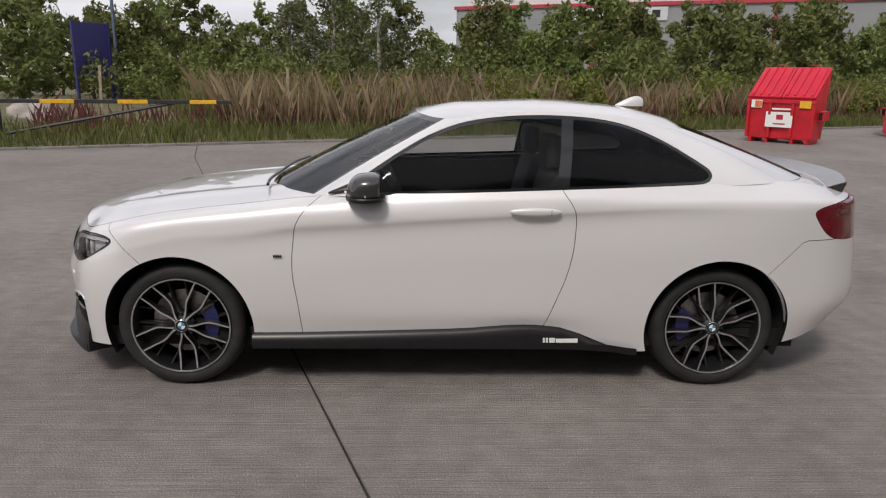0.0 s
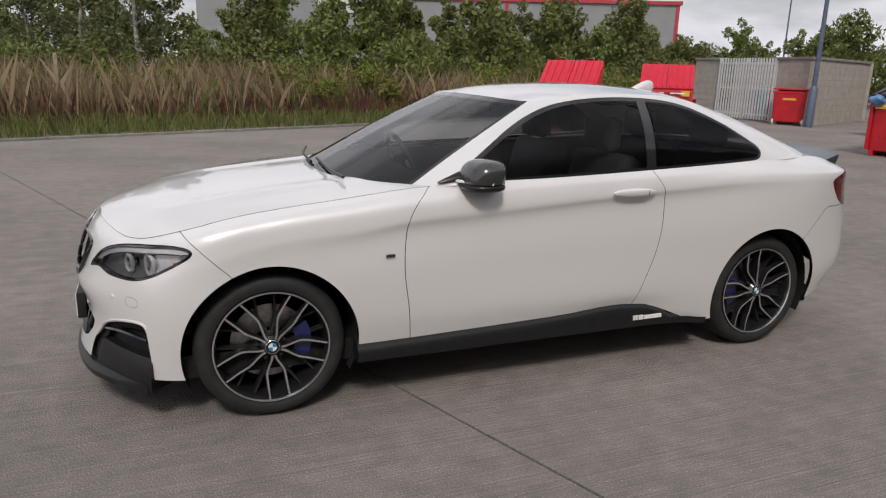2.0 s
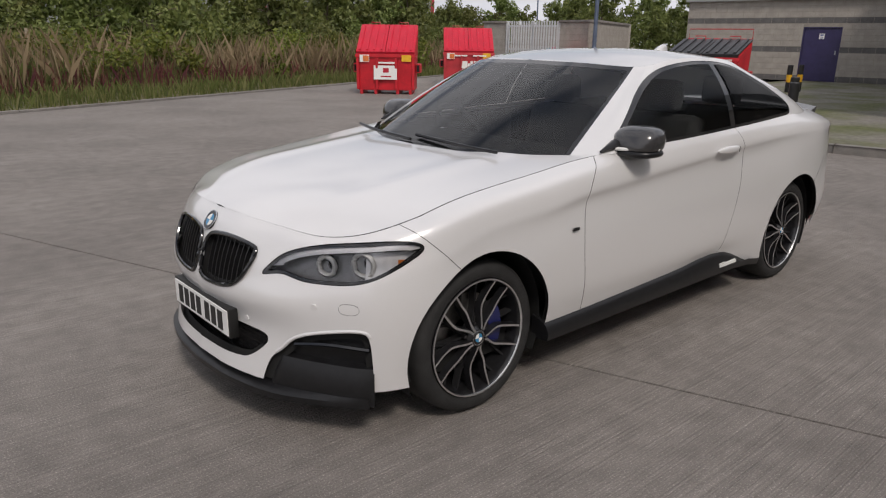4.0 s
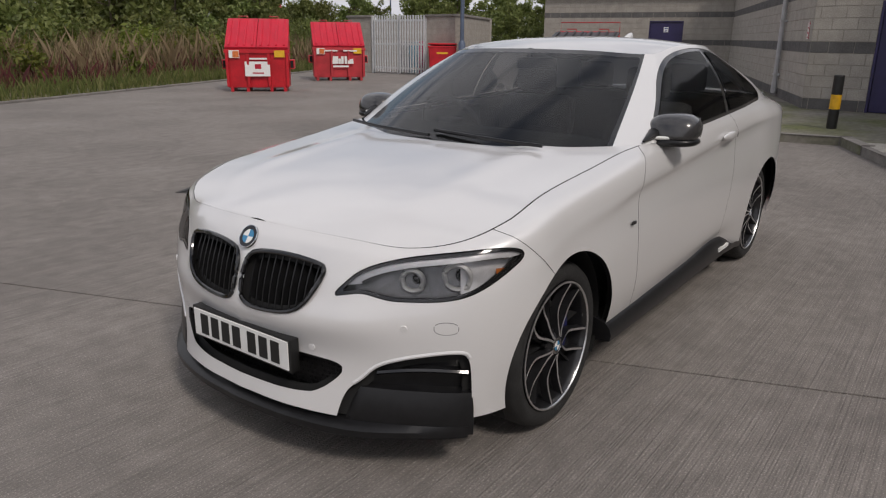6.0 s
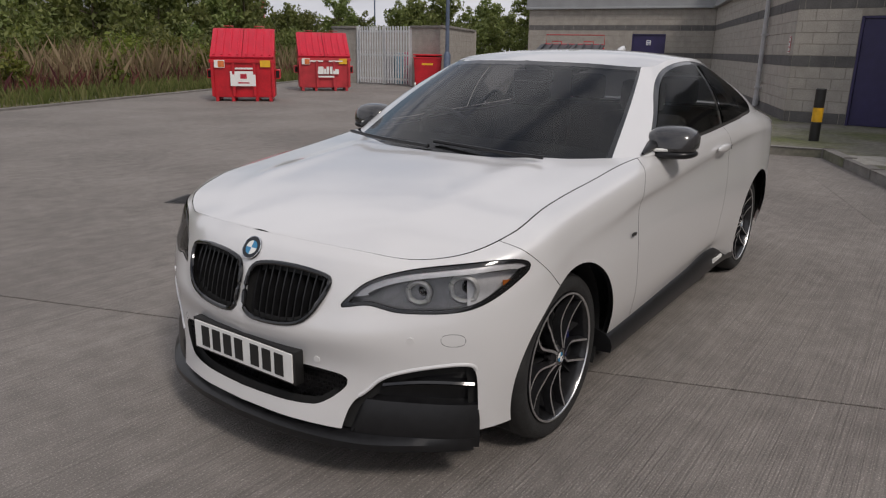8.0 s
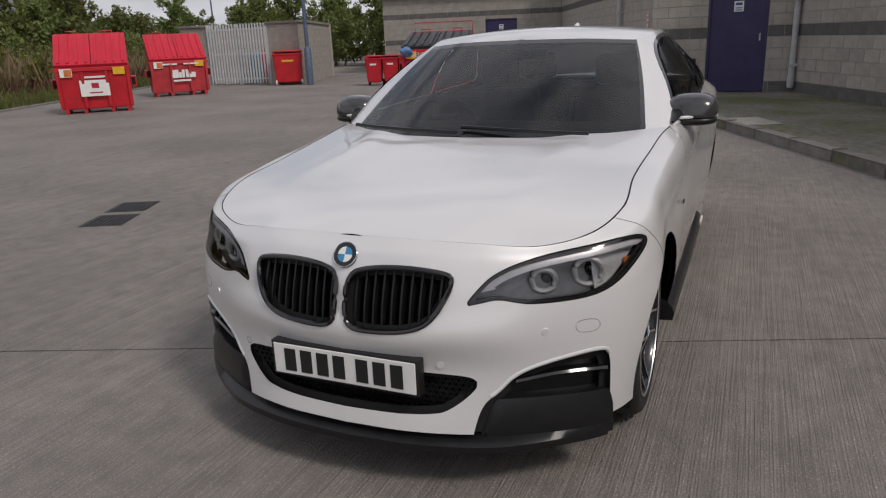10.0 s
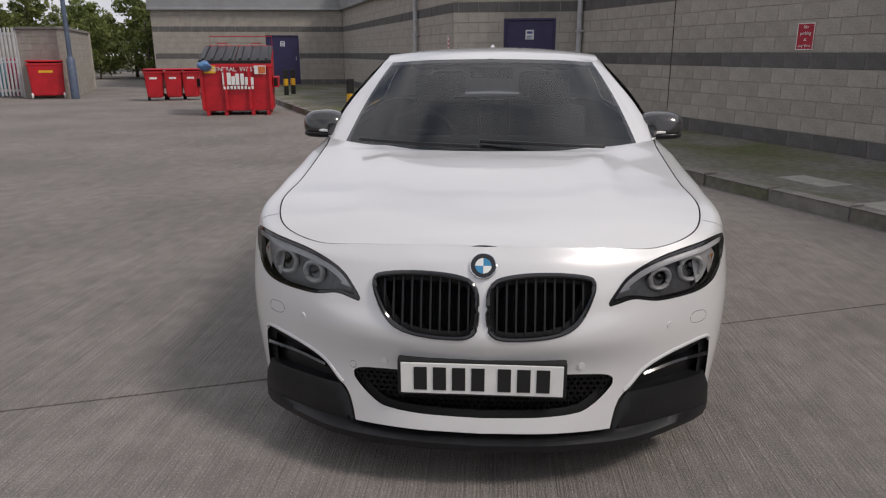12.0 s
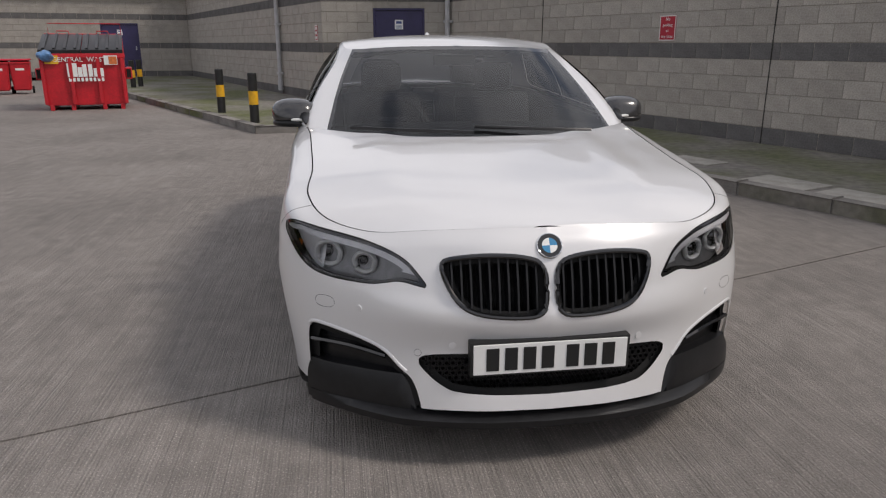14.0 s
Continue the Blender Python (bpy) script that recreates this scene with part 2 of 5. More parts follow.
class Sheet:
    """A surface sampled on a grid, out of which panels are cut along smooth scalar fields."""

    def __init__(self, fn, us, vs, keys):
        self.grid = []
        for u in us:
            row = []
            for v in vs:
                p = [float(c) for c in fn(u, v)]
                row.append((np.array(p), keys(u, v, p)))
            self.grid.append(row)

    def panel(self, fields, offset=0.0, flip=False):
        """Verts and faces where every field (of the keys) is positive, moved inwards by offset."""
        verts, index, faces = [], {}, []
        g = self.grid
        nu, nv = len(g), len(g[0])
        nrm = {}

        def normal(i, j):
            if (i, j) not in nrm:
                a = g[min(i + 1, nu - 1)][j][0] - g[max(i - 1, 0)][j][0]
                b = g[i][min(j + 1, nv - 1)][0] - g[i][max(j - 1, 0)][0]
                c = np.cross(a, b)
                k = np.linalg.norm(c)
                nrm[i, j] = c / k if k > 1e-12 else np.zeros(3)
            return nrm[i, j]

        def vid(p):
            k = tuple(np.round(p, 5))
            if k not in index:
                index[k] = len(verts)
                verts.append(tuple(p))
            return index[k]
        val = [[[f(k) for f in fields] for _, k in row] for row in g]
        for i in range(nu - 1):
            for j in range(nv - 1):
                cell = []
                for a, b in ((i, j), (i + 1, j), (i + 1, j + 1), (i, j + 1)):
                    p, k = g[a][b]
                    cell.append((p + (normal(a, b) * offset if offset else 0), val[a][b]))
                for n in range(len(fields)):
                    out = []
                    for q in range(len(cell)):
                        a, b = cell[q - 1], cell[q]
                        if (a[1][n] > 0) != (b[1][n] > 0):
                            t = a[1][n] / (a[1][n] - b[1][n])
                            out.append((a[0] + (b[0] - a[0]) * t, [x + (y - x) * t for x, y in zip(a[1], b[1])]))
                        if b[1][n] > 0:
                            out.append(b)
                    cell = out
                    if len(cell) < 3:
                        break
                if len(cell) >= 3:
                    ids = []
                    for p, _ in cell:
                        k = vid(p)
                        if not ids or (k != ids[-1] and k != ids[0]):
                            ids.append(k)
                    if len(ids) >= 3:
                        faces.append(tuple(ids[::-1] if flip else ids))
        return verts, faces


def mirrored(v, f):
    n = len(v)
    return list(v) + [(x, -y, z) for x, y, z in v], list(f) + [tuple(n + i for i in q[::-1]) for q in f]


def flipped(v, f):
    return [(x, -y, z) for x, y, z in v], [q[::-1] for q in f]


def both(v, f):
    """The shape on the +y side and its mirror image, welded along the middle."""
    index, verts, remap = {}, [], []
    mv, mf = mirrored(v, f)
    for p in mv:
        k = tuple(round(c, 4) for c in p)
        if k not in index:
            index[k] = len(verts)
            verts.append(p)
        remap.append(index[k])
    return verts, [q for q in (tuple(dict.fromkeys(remap[i] for i in t)) for t in mf) if len(q) > 2]


def thick(ob, t, off=-1.0):
    s = ob.modifiers.new("thickness", "SOLIDIFY")
    s.thickness, s.offset = t, off
    return ob


# ---- the car: front towards -x, wheelbase 2.69 m ----
ST = [(-2.114, 0), (-2.096, 0.24), (-2.045, 0.44), (-1.953, 0.62), (-1.812, 0.802), (-1.63, 0.888), (-1.345, 0.895), (-1.0, 0.898), (-0.75, 0.898), (-0.5, 0.897),
      (0.0, 0.895), (0.55, 0.896), (0.94, 0.902), (1.345, 0.912), (1.69, 0.888), (1.95, 0.81), (2.12, 0.66), (2.22, 0.42), (2.25, 0)]
SL = [0.0]
for p, q in zip(ST, ST[1:]):
    SL.append(SL[-1] + math.hypot(q[0] - p[0], q[1] - p[1]))
plan = spline([(s, *p) for s, p in zip(SL, ST)])


def rail(zs, ins):
    return spline([(s, z, i) for s, z, i in zip(SL, zs, ins)])


RAILS = [
    rail([.215, .215, .212, .212, .216, .226, .30, .295, .298, .303, .316, .328, .205, .30, .25, .30, .33, .36, .36],
         [-.03, -.03, -.02, 0, .012, .03, .03, .03, .03, .03, .03, .03, .03, .02, .03, .05, .06, .06, .06]),
    rail([.40, .40, .40, .40, .41, .42, .43, .43, .43, .43, .43, .43, .43, .43, .44, .45, .46, .46, .46],
         [.008, .008, .004, 0, 0, .004, .004, .006, .006, .006, .006, .006, .006, .004, 0, -.012, -.02, -.02, -.02]),
    rail([.52, .52, .525, .53, .54, .56, .58, .60, .62, .64, .66, .68, .69, .69, .67, .65, .64, .63, .63],
         [-.018, -.018, -.012, 0, 0, 0, 0, 0, .002, .004, .006, .004, 0, 0, 0, -.008, -.015, -.015, -.015]),
    rail([.61, .61, .61, .62, .63, .66, .715, .748, .785, .80, .835, .868, .888, .90, .89, .88, .87, .86, .86],
         [.008, .008, .012, .018, .012, .008, .010, .014, .018, .018, .018, .018, .016, .012, .008, .01, .01, .01, .01]),
    rail([.69, .69, .68, .68, .69, .725, .79, .82, .853, .868, .897, .928, .95, .965, .97, .965, .96, .95, .95],
         [.03, .03, .036, .04, .03, .018, .016, .012, .008, .007, .006, .008, .012, .018, .02, .015, .02, .03, .03]),
    rail([.755, .755, .745, .735, .762, .812, .868, .905, .934, .943, .962, .986, 1.0, 1.012, 1.012, 1.0, .985, .98, .98],
         [.06, .06, .065, .06, .05, .045, .045, .04, .035, .03, .022, .022, .032, .045, .06, .06, .05, .05, .05]),
    rail([.802, .80, .788, .772, .805, 0.846, .893, .936, .968, .990, 1.006, 1.027, 1.043, 1.06, 1.062, 1.04, 1.01, 1.0, 1.0],
         [.10, .10, .10, .09, .095, .115, .128, .118, .105, .07, .046, .05, .066, .10, .16, .15, .11, .09, .09]),
]


sections = {}


def body(u, v):
    if u not in sections:
        sections[u] = section(u)
    return sections[u](v)


def section(u):
    a, b = plan(max(0, u - 0.01)), plan(min(SL[-1], u + 0.01))
    p = plan(u)
    t = (b - a) / np.linalg.norm(b - a)
    n = np.array((-t[1], t[0]))
    keys = []
    for k, r in enumerate(RAILS):
        z, i = r(u)
        keys.append((k, p[0] - n[0] * i, max(0.0, p[1] - n[1] * i) if u > 0 else 0.0, z))
    return spline(keys)


us = [1.3 * i / 104 for i in range(105)] + [1.3 + (SL[-1] - 1.3) * i / 128 for i in range(1, 129)]
vs = [6 * j / 62 for j in range(63)]
BODY = Sheet(body, us, vs, lambda u, v, p: (u, *p))
edge = [body(u, 6) for u in us]


def edge_at(x):
    """The shoulder edge at x: y and z."""
    for a, b in zip(edge, edge[1:]):
        if a[0] <= x <= b[0]:
            t = (x - a[0]) / (b[0] - a[0])
            return a[1] + (b[1] - a[1]) * t, a[2] + (b[2] - a[2]) * t
    e = edge[0] if x < edge[0][0] else edge[-1]
    return 0.0, e[2]


door_f = spline([(.28, -.735), (.45, -.752), (.62, -.774), (.76, -.768), (.86, -.748), (.93, -.70), (1.0, -.61)])
door_r = spline([(.30, .455), (.45, .51), (.63, .573), (.8, .60), (.93, .592), (1.03, .53)])
HEAD = rounded([(.40, .622), (.43, .627), (.50, .640), (.55, .628), (.61, .617), (.77, .622), (.88, .650), (.985, .702), (1.075, .756), (1.0, .782), (.80, .768), (.60, .740), (.49, .706), (.435, .66)], 2)
KID = rounded([(.020, .70), (.09, .722), (.21, .727), (.32, .715), (.352, .70), (.34, .65), (.30, .578), (.24, .545), (.12, .533), (.028, .538), (.016, .60)], 2)
INTAKE = rounded([(-.3, .264), (.29, .264), (.37, .30), (.45, .385), (.33, .405), (-.3, .405)], 2)
DUCT = rounded([(.395, .10), (.435, .298), (.50, .345), (.545, .392), (.62, .422), (.75, .448), (.82, .453), (.848, .44), (.858, .36), (.868, .10)], 2)
TAIL = rounded([(1.78, .945), (1.80, .895), (1.88, .80), (2.02, .772), (2.28, .772), (2.28, .985), (2.02, .985)], 2)
G = 0.0018


def f_arch(k):
    return min(math.hypot(k[1] + 1.345, k[3] - .32) - .368, math.hypot(k[1] - 1.345, k[3] - .325) - .368)


def f_front(k):
    return -1.60 + (.748 - max(.3, k[3])) * 1.05 - k[1]


def f_rear(k):
    return min((min(.79, .622 + (k[1] - 1.566) * .95) - k[3]), k[1] - 1.3)


def f_head(k):
    return sd_poly(HEAD, (k[0], k[3]))


def f_kid(k):
    return sd_poly(KID, (k[2], k[3])) if k[1] < -1.7 else -1


def f_int(k):
    return sd_poly(INTAKE, (k[2], k[3])) if k[1] < -1.7 else -1


def f_duct(k):
    return sd_poly(DUCT, (k[0], k[3]))


def f_tail(k):
    return sd_poly(TAIL, (k[1], k[3])) if k[2] > .42 else -1


def neg(f, g=0.0):
    return lambda k: -f(k) - g


def pos(f, g=0.0):
    return lambda k: f(k) - g


car = thing("car", "parked white two-door coupe with black wheels on the concrete yard", "car")


def sides(name, vf, m, parent, label="", t=0.0):
    """The same panel on both flanks, each an object of its own."""
    out = []
    for v, f in (flipped(*vf), vf):
        ob = poly(name, v, f, m, parent, label, 50)
        if t:
            thick(ob, t)
        out.append(ob)
    return out


# outer panels
bumper = BODY.panel([f_arch, pos(f_front, G), neg(f_head, .003), neg(f_kid), neg(f_int), neg(f_duct), lambda k: -1.2 - k[1]])
front_bumper = poly("front_bumper", *both(*bumper), PAINT, car, "", 50)
wings = sides("wing", BODY.panel([f_arch, neg(f_front, G), neg(f_head, .003), lambda k: door_f(k[3]) - G - k[1], lambda k: -.4 - k[1]]), PAINT, car, "", 0.0)
doors = sides("door", BODY.panel([lambda k: k[1] - door_f(k[3]) - G, lambda k: door_r(k[3]) - G - k[1]]), PAINT, car)
quarters = sides("rear_wing", BODY.panel([f_arch, lambda k: k[1] - door_r(k[3]) - G, neg(f_rear, G), neg(f_tail, .003), lambda k: k[2] - .3]), PAINT, car)
poly("tail_panel", *both(*BODY.panel([neg(f_rear, G), neg(f_tail, .003), lambda k: .3 - k[2], lambda k: k[1] - 1.5])), PAINT, car, "", 50)
poly("rear_bumper", *both(*BODY.panel([f_arch, pos(f_rear, G)])), PAINT, car, "", 50)
sides("tail_lamp", BODY.panel([f_tail]), TAILRED, car, "dark red tail lamp")
# a dark shell behind the gaps and openings
a, b = BODY.grid[120][23][0], BODY.grid[121][23][0]
INW = -1.0 if np.cross(b - a, BODY.grid[120][24][0] - a)[1] > 0 else 1.0
shell = BODY.panel([pos(f_arch, .004), neg(f_head, -.01), neg(f_kid, -.02), neg(f_int, -.02), neg(f_duct, -.03)], 0.022 * INW)
poly("inner_shell", *both(*shell), CAVITY, car, "", 50)
poly("front_cavity", *both(*BODY.panel([lambda k: -1.75 - k[1], lambda k: .78 - k[3]], 0.10 * INW)), CAVITY, car, "", 50)


def top_sheet(x0, x1, nx, nw, half, rise, rear=None, power=2.4):
    xs = [x0 + (x1 - x0) * (i / nx) ** 1.25 for i in range(nx + 1)]

    def fn(x, w):
        ye, ze = half(x)
        return (x, ye * w, ze + (rise(x) - ze) * (1 - w ** power))
    return Sheet(fn, xs, [j / nw for j in range(nw + 1)], lambda x, w, p: (w, *p))


# bonnet with two soft ridges
bz = spline([(-2.02, .803), (-1.93, .836), (-1.75, .879), (-1.5, .915), (-1.25, .943), (-1.0, .967), (-.6, 1.012)])


def bonnet_half(x):
    return edge_at(max(x, edge[0][0] + .002))


BON = top_sheet(edge[0][0] + .003, -.56, 60, 30, bonnet_half, bz)
for row in BON.grid:
    for p, k in row:
        p[2] += .007 * math.exp(-((k[0] - .60) / .09) ** 2) * max(0, min(1, (p[0] + 2.0) / .5)) * (1 - k[0] ** 6)
f_cowl = lambda k: -.985 + .36 * k[0] ** 2.6 - k[1]
poly("bonnet", *both(*BON.panel([f_cowl, lambda k: .993 - k[0]])), PAINT, car, "", 50)
poly("cowl", *both(*BON.panel([lambda k: k[1] + 1.06 - .36 * k[0] ** 2.6], -.035)), BLACKM, car, "black cowl panel", 50)
poly("bonnet_liner", *both(*BON.panel([lambda k: 1.2 - k[0]], -.02)), CAVITY, car, "", 50)

# cabin: the ring at the belt and the ring at the roof
G0 = [(-1.00, 0, .968), (-.955, .33, .968), (-.69, .712, .970), (-.60, 0, 0), (-.1, 0, 0), (.54, 0, 0), (1.0, 0, 0), (1.66, 0, 0), (1.84, .57, 1.06), (1.95, 0, 1.075)]
G0 = [(x, edge_at(x)[0] - .004, edge_at(x)[1] - .003) if i in (3, 4, 5, 6, 7) else (x, y, z) for i, (x, y, z) in enumerate(G0)]
G1 = [(-.19, 0, 1.362), (-.17, .30, 1.358), (-.035, .562, 1.343), (.02, .592, 1.346), (.22, .612, 1.378), (.57, .612, 1.386), (.85, .592, 1.368), (1.16, .53, 1.302), (1.23, .46, 1.30), (1.27, 0, 1.335)]
GL = [0, .33, .8, .95, 1.35, 1.85, 2.3, 2.9, 3.1, 3.6]
g0, g1 = spline([(s, *p) for s, p in zip(GL, G0)]), spline([(s, *p) for s, p in zip(GL, G1)])


def cabin(g, b):
    p, q = g0(g), g1(g)
    r = p + (q - p) * b
    w = math.sin(math.pi * b)
    out = np.array((r[0] - .45, r[1], 0))
    out = np.array((0, 1, .3)) if .95 <= g <= 2.9 else out / (np.linalg.norm(out) + 1e-9)
    r = r + out * w * (.030 if .9 <= g <= 2.9 else .022)
    if g == 0 or g == 3.6:
        r[1] = 0
    return r


gs = sorted(set([3.6 * i / 130 for i in range(131)] + [.8, .95, 2.9, 3.1]))
CAB = Sheet(cabin, gs, [j / 30 for j in range(31)], lambda g, b, p: (g, *p, b))
DLO = rounded([(-.575, .985), (-.40, 1.10), (-.21, 1.222), (-.06, 1.295), (.10, 1.345), (.36, 1.372), (.64, 1.368), (.86, 1.338), (1.05, 1.262), (1.21, 1.165), (1.285, 1.115), (1.265, 1.062), (1.17, 1.052), (.5, 1.022), (-.3, .992)], 2)
f_dlo = lambda k: sd_poly(DLO, (k[1], k[3])) if .9 < k[0] < 3.0 else -1
f_b = lambda k: k[1] - .535 - .13 * (k[3] - 1.02)
scr = lambda k: .8 - k[0]
poly("windscreen", *both(*CAB.panel([lambda k: .772 - k[0], lambda k: .955 - k[4]])), GL_SCREEN, car, "tinted windscreen reflecting the sky", 60)
poly("windscreen_surround", *both(*CAB.panel([scr, lambda k: max(k[0] - .772, k[4] - .955)])), BLACKG, car, "", 60)
poly("cabin_frame", *both(*CAB.panel([lambda k: k[0] - .8, neg(f_dlo), lambda k: 3.12 - k[0]])), PAINT, car, "", 50)
poly("rear_window", *both(*CAB.panel([lambda k: k[0] - 3.12])), GL_PRIV, car, "dark tinted rear window", 60)
sides("window_trim", CAB.panel([f_dlo, neg(f_dlo, -.016)], .002), BLACKG, car, "black window trim")
sides("b_pillar", CAB.panel([pos(f_dlo, .016), lambda k: .03 - abs(f_b(k))], .001), BLACKG, car, "gloss black pillar")
sides("side_window", CAB.panel([pos(f_dlo, .016), lambda k: -f_b(k) - .03], -.004), GL_SIDE, car, "lightly tinted side window")
sides("quarter_window", CAB.panel([pos(f_dlo, .016), lambda k: f_b(k) - .03], -.004), GL_PRIV, car, "dark tinted quarter window")
ring = [cabin(g, 1) for g in gs]


def roof_half(x):
    for a, b in zip(ring, ring[1:]):
        if a[0] <= x <= b[0]:
            t = (x - a[0]) / (b[0] - a[0] + 1e-9)
            return a[1] + (b[1] - a[1]) * t, a[2] + (b[2] - a[2]) * t
    return 0.02, 1.34


rz = spline([(-.2, 1.362), (0, 1.398), (.25, 1.42), (.5, 1.428), (.8, 1.417), (1.05, 1.387), (1.27, 1.336)])
ROOF = top_sheet(-.189, 1.268, 46, 22, roof_half, rz, power=2.2)
poly("roof", *both(*ROOF.panel([lambda k: 2])), PAINT, car, "", 50)
poly("headliner", *both(*ROOF.panel([lambda k: 2], -.03)), TRIMGREY, car, "", 50)
dz = spline([(1.5, 1.06), (1.9, 1.065), (2.05, 1.045), (2.2, 1.0)])


def deck_half(x):
    best = [e for e in edge if e[0] > 1.4]
    for a, b in zip(best, best[1:]):
        if a[0] <= x <= b[0]:
            t = (x - a[0]) / (b[0] - a[0])
            return a[1] + (b[1] - a[1]) * t, a[2] + (b[2] - a[2]) * t
    return 0.01, best[-1][2]


DECK = top_sheet(1.55, edge[-1][0] - .001, 26, 16, deck_half, dz, power=3)
poly("boot_lid", *both(*DECK.panel([lambda k: k[1] - 1.60])), PAINT, car, "", 50)
# lip spoiler along the boot edge
sp = []
for i in range(33):
    y = -.66 + 1.32 * i / 32
    x = 2.165 - .16 * abs(y / .66) ** 2.4
    zz = 1.012 + .018 * (1 - abs(y / .66) ** 4)
    sp.append((x, y, zz))
vsp, fsp = [], []
for x, y, z in sp:
    vsp += [(x - .15, y, z - .004), (x - .06, y, z + .016), (x + .03, y, z + .042), (x + .036, y, z + .036), (x + .012, y, z - .03)]
for i in range(32):
    for j in range(5):
        fsp.append((i * 5 + j, i * 5 + (j + 1) % 5, (i + 1) * 5 + (j + 1) % 5, (i + 1) * 5 + j))
fsp += [(4, 3, 2, 1, 0), tuple(32 * 5 + j for j in range(5))]
poly("boot_spoiler", vsp, fsp, CARBON, car, "dark carbon boot lip", 40)
# roof fin
fin = bmesh.new()
bmesh.ops.create_uvsphere(fin, u_segments=20, v_segments=12, radius=1)
for v in fin.verts:
    t = (v.co.x + 1) / 2
    v.co = Vector((.985 + t * .17, v.co.y * .026 * (1.1 - .4 * t), 1.395 + max(0, v.co.z + .3) * .052 * (.25 + .95 * t)))
part("roof_fin", fin, PAINT, car, "", 60)

# headlamps
for sgn, vf in ((-1, flipped), (1, lambda v, f: (v, f))):
    lens = poly("headlamp", *vf(*BODY.panel([pos(f_head, .006)])), GL_LAMP, car, "clear headlamp with twin ring lights", 60)
    poly("surround", *vf(*BODY.panel([f_head, neg(f_head, -.009)], .002 * INW)), BLACKG, lens, "", 60)
    poly("housing", *vf(*BODY.panel([pos(f_head, -.01)], .06 * INW)), LAMPGREY, lens, "", 60)
    poly("brow_strip", *vf(*BODY.panel([pos(f_head, .005), neg(f_head, -.028), lambda k: k[3] - (.655 + (k[0] - .43) * .16)], .008 * INW)), SILVER, lens, "silver light strip", 60)
    poly("reflector", *vf(*BODY.panel([pos(f_head, .008), lambda k: k[0] - .82, lambda k: .742 - k[3]], .040 * INW)), SILVER, lens, "", 60)
    poly("side_marker", *vf(*BODY.panel([pos(f_head, .006), lambda k: k[0] - .96, lambda k: .715 - k[3]], .03 * INW)), AMBER, lens, "", 60)
    for u, z, r in ((.645, .668, .036), (.79, .684, .043)):
        p = body(u, 3.5)
        lo, hi = 2.0, 6.0
        for _ in range(24):
            mid = (lo + hi) / 2
            lo, hi = (mid, hi) if body(u, mid)[2] < z else (lo, mid)
        p = body(u, lo)
        inw = Vector((.8, -.32 * 1, 0)).normalized()
        c = Vector(p) + Vector((.045, -.012, 0))
        n = Vector((-.93, .36, 0)).normalized()
        s, up = Vector((.36, .93, 0)), Vector((0, 0, 1))
        pts = []
        for q in range(28):
            a = 2 * math.pi * q / 28
            rr = r * (1 + (.10 if math.sin(a) < -.5 else 0))
            pts.append(c + s * math.cos(a) * rr + up * math.sin(a) * rr * .92)
        v, f = tube_geo(pts, .0095, 6, True)
        poly("light_ring", *(vf([tuple(k) for k in v], f)), WHITEP, lens, "pale ring light", 60)
        prof, v2, f2 = [(r * .86, .0), (r * .80, .02), (r * .55, .03)], [], []
        for rr, h in prof:
            v2 += [tuple(c - n * h + s * math.cos(2 * math.pi * q / 24) * rr + up * math.sin(2 * math.pi * q / 24) * rr) for q in range(24)]
        for a in range(2):
            f2 += [(a * 24 + q, a * 24 + (q + 1) % 24, a * 24 + 24 + (q + 1) % 24, a * 24 + 24 + q) for q in range(24)]
        poly("bowl", *vf(v2, f2), CHROME, lens, "", 40)
        bl = bmesh.new()
        bmesh.ops.create_uvsphere(bl, u_segments=18, v_segments=10, radius=r * .58)
        bmesh.ops.translate(bl, verts=bl.verts, vec=(c.x + .03, c.y * sgn, c.z))
        part("projector", bl, BLACKG, lens, "", 60)

# kidney grilles
nose = [p for p in (body(u, 1 + 5 * j / 60) for u in us[:40] for j in range(61)) if .44 < p[2] < .78]


def terms(y, z):
    return (1, y * y, z, z * z, y ** 4, y * y * z, z ** 3, y * y * z * z)


fit_n = np.linalg.lstsq(np.array([terms(p[1], p[2]) for p in nose]), np.array([p[0] for p in nose]), rcond=None)[0]


def nose_x(y, z):
    """The nose surface at height z, half-width y."""
    return float(np.dot(fit_n, terms(y, z)))


for sgn in (-1, 1):
    rim = [(nose_x(y, z) - .004, y * sgn, z) for y, z in KID]
    gr = tube("kidney_grille", rim, .0085, BLACKG, car, "gloss black kidney grille", 8, True)
    cells = [i for i in range(10)]
    for i in cells:
        y = .045 + i * .030
        zs = [z / 400 for z in range(200, 300) if sd_poly(KID, (y, z / 400)) > .002]
        if not zs:
            continue
        x0, x1 = nose_x(y, zs[0]), nose_x(y, zs[-1])
        v, f = [], []
        for k in range(6):
            t = k / 5
            z = zs[0] + (zs[-1] - zs[0]) * t
            x = x0 + (x1 - x0) * t - .006 * math.sin(math.pi * t)
            v += [(x + .016, (y - .003) * sgn, z), (x + .016, (y + .003) * sgn, z), (x + .06, (y + .0045) * sgn, z), (x + .06, (y - .0045) * sgn, z)]
        for k in range(5):
            for j in range(4):
                f.append((k * 4 + j, k * 4 + (j + 1) % 4, k * 4 + 4 + (j + 1) % 4, k * 4 + 4 + j))
        poly("slat", v, f, BLACKM, gr)

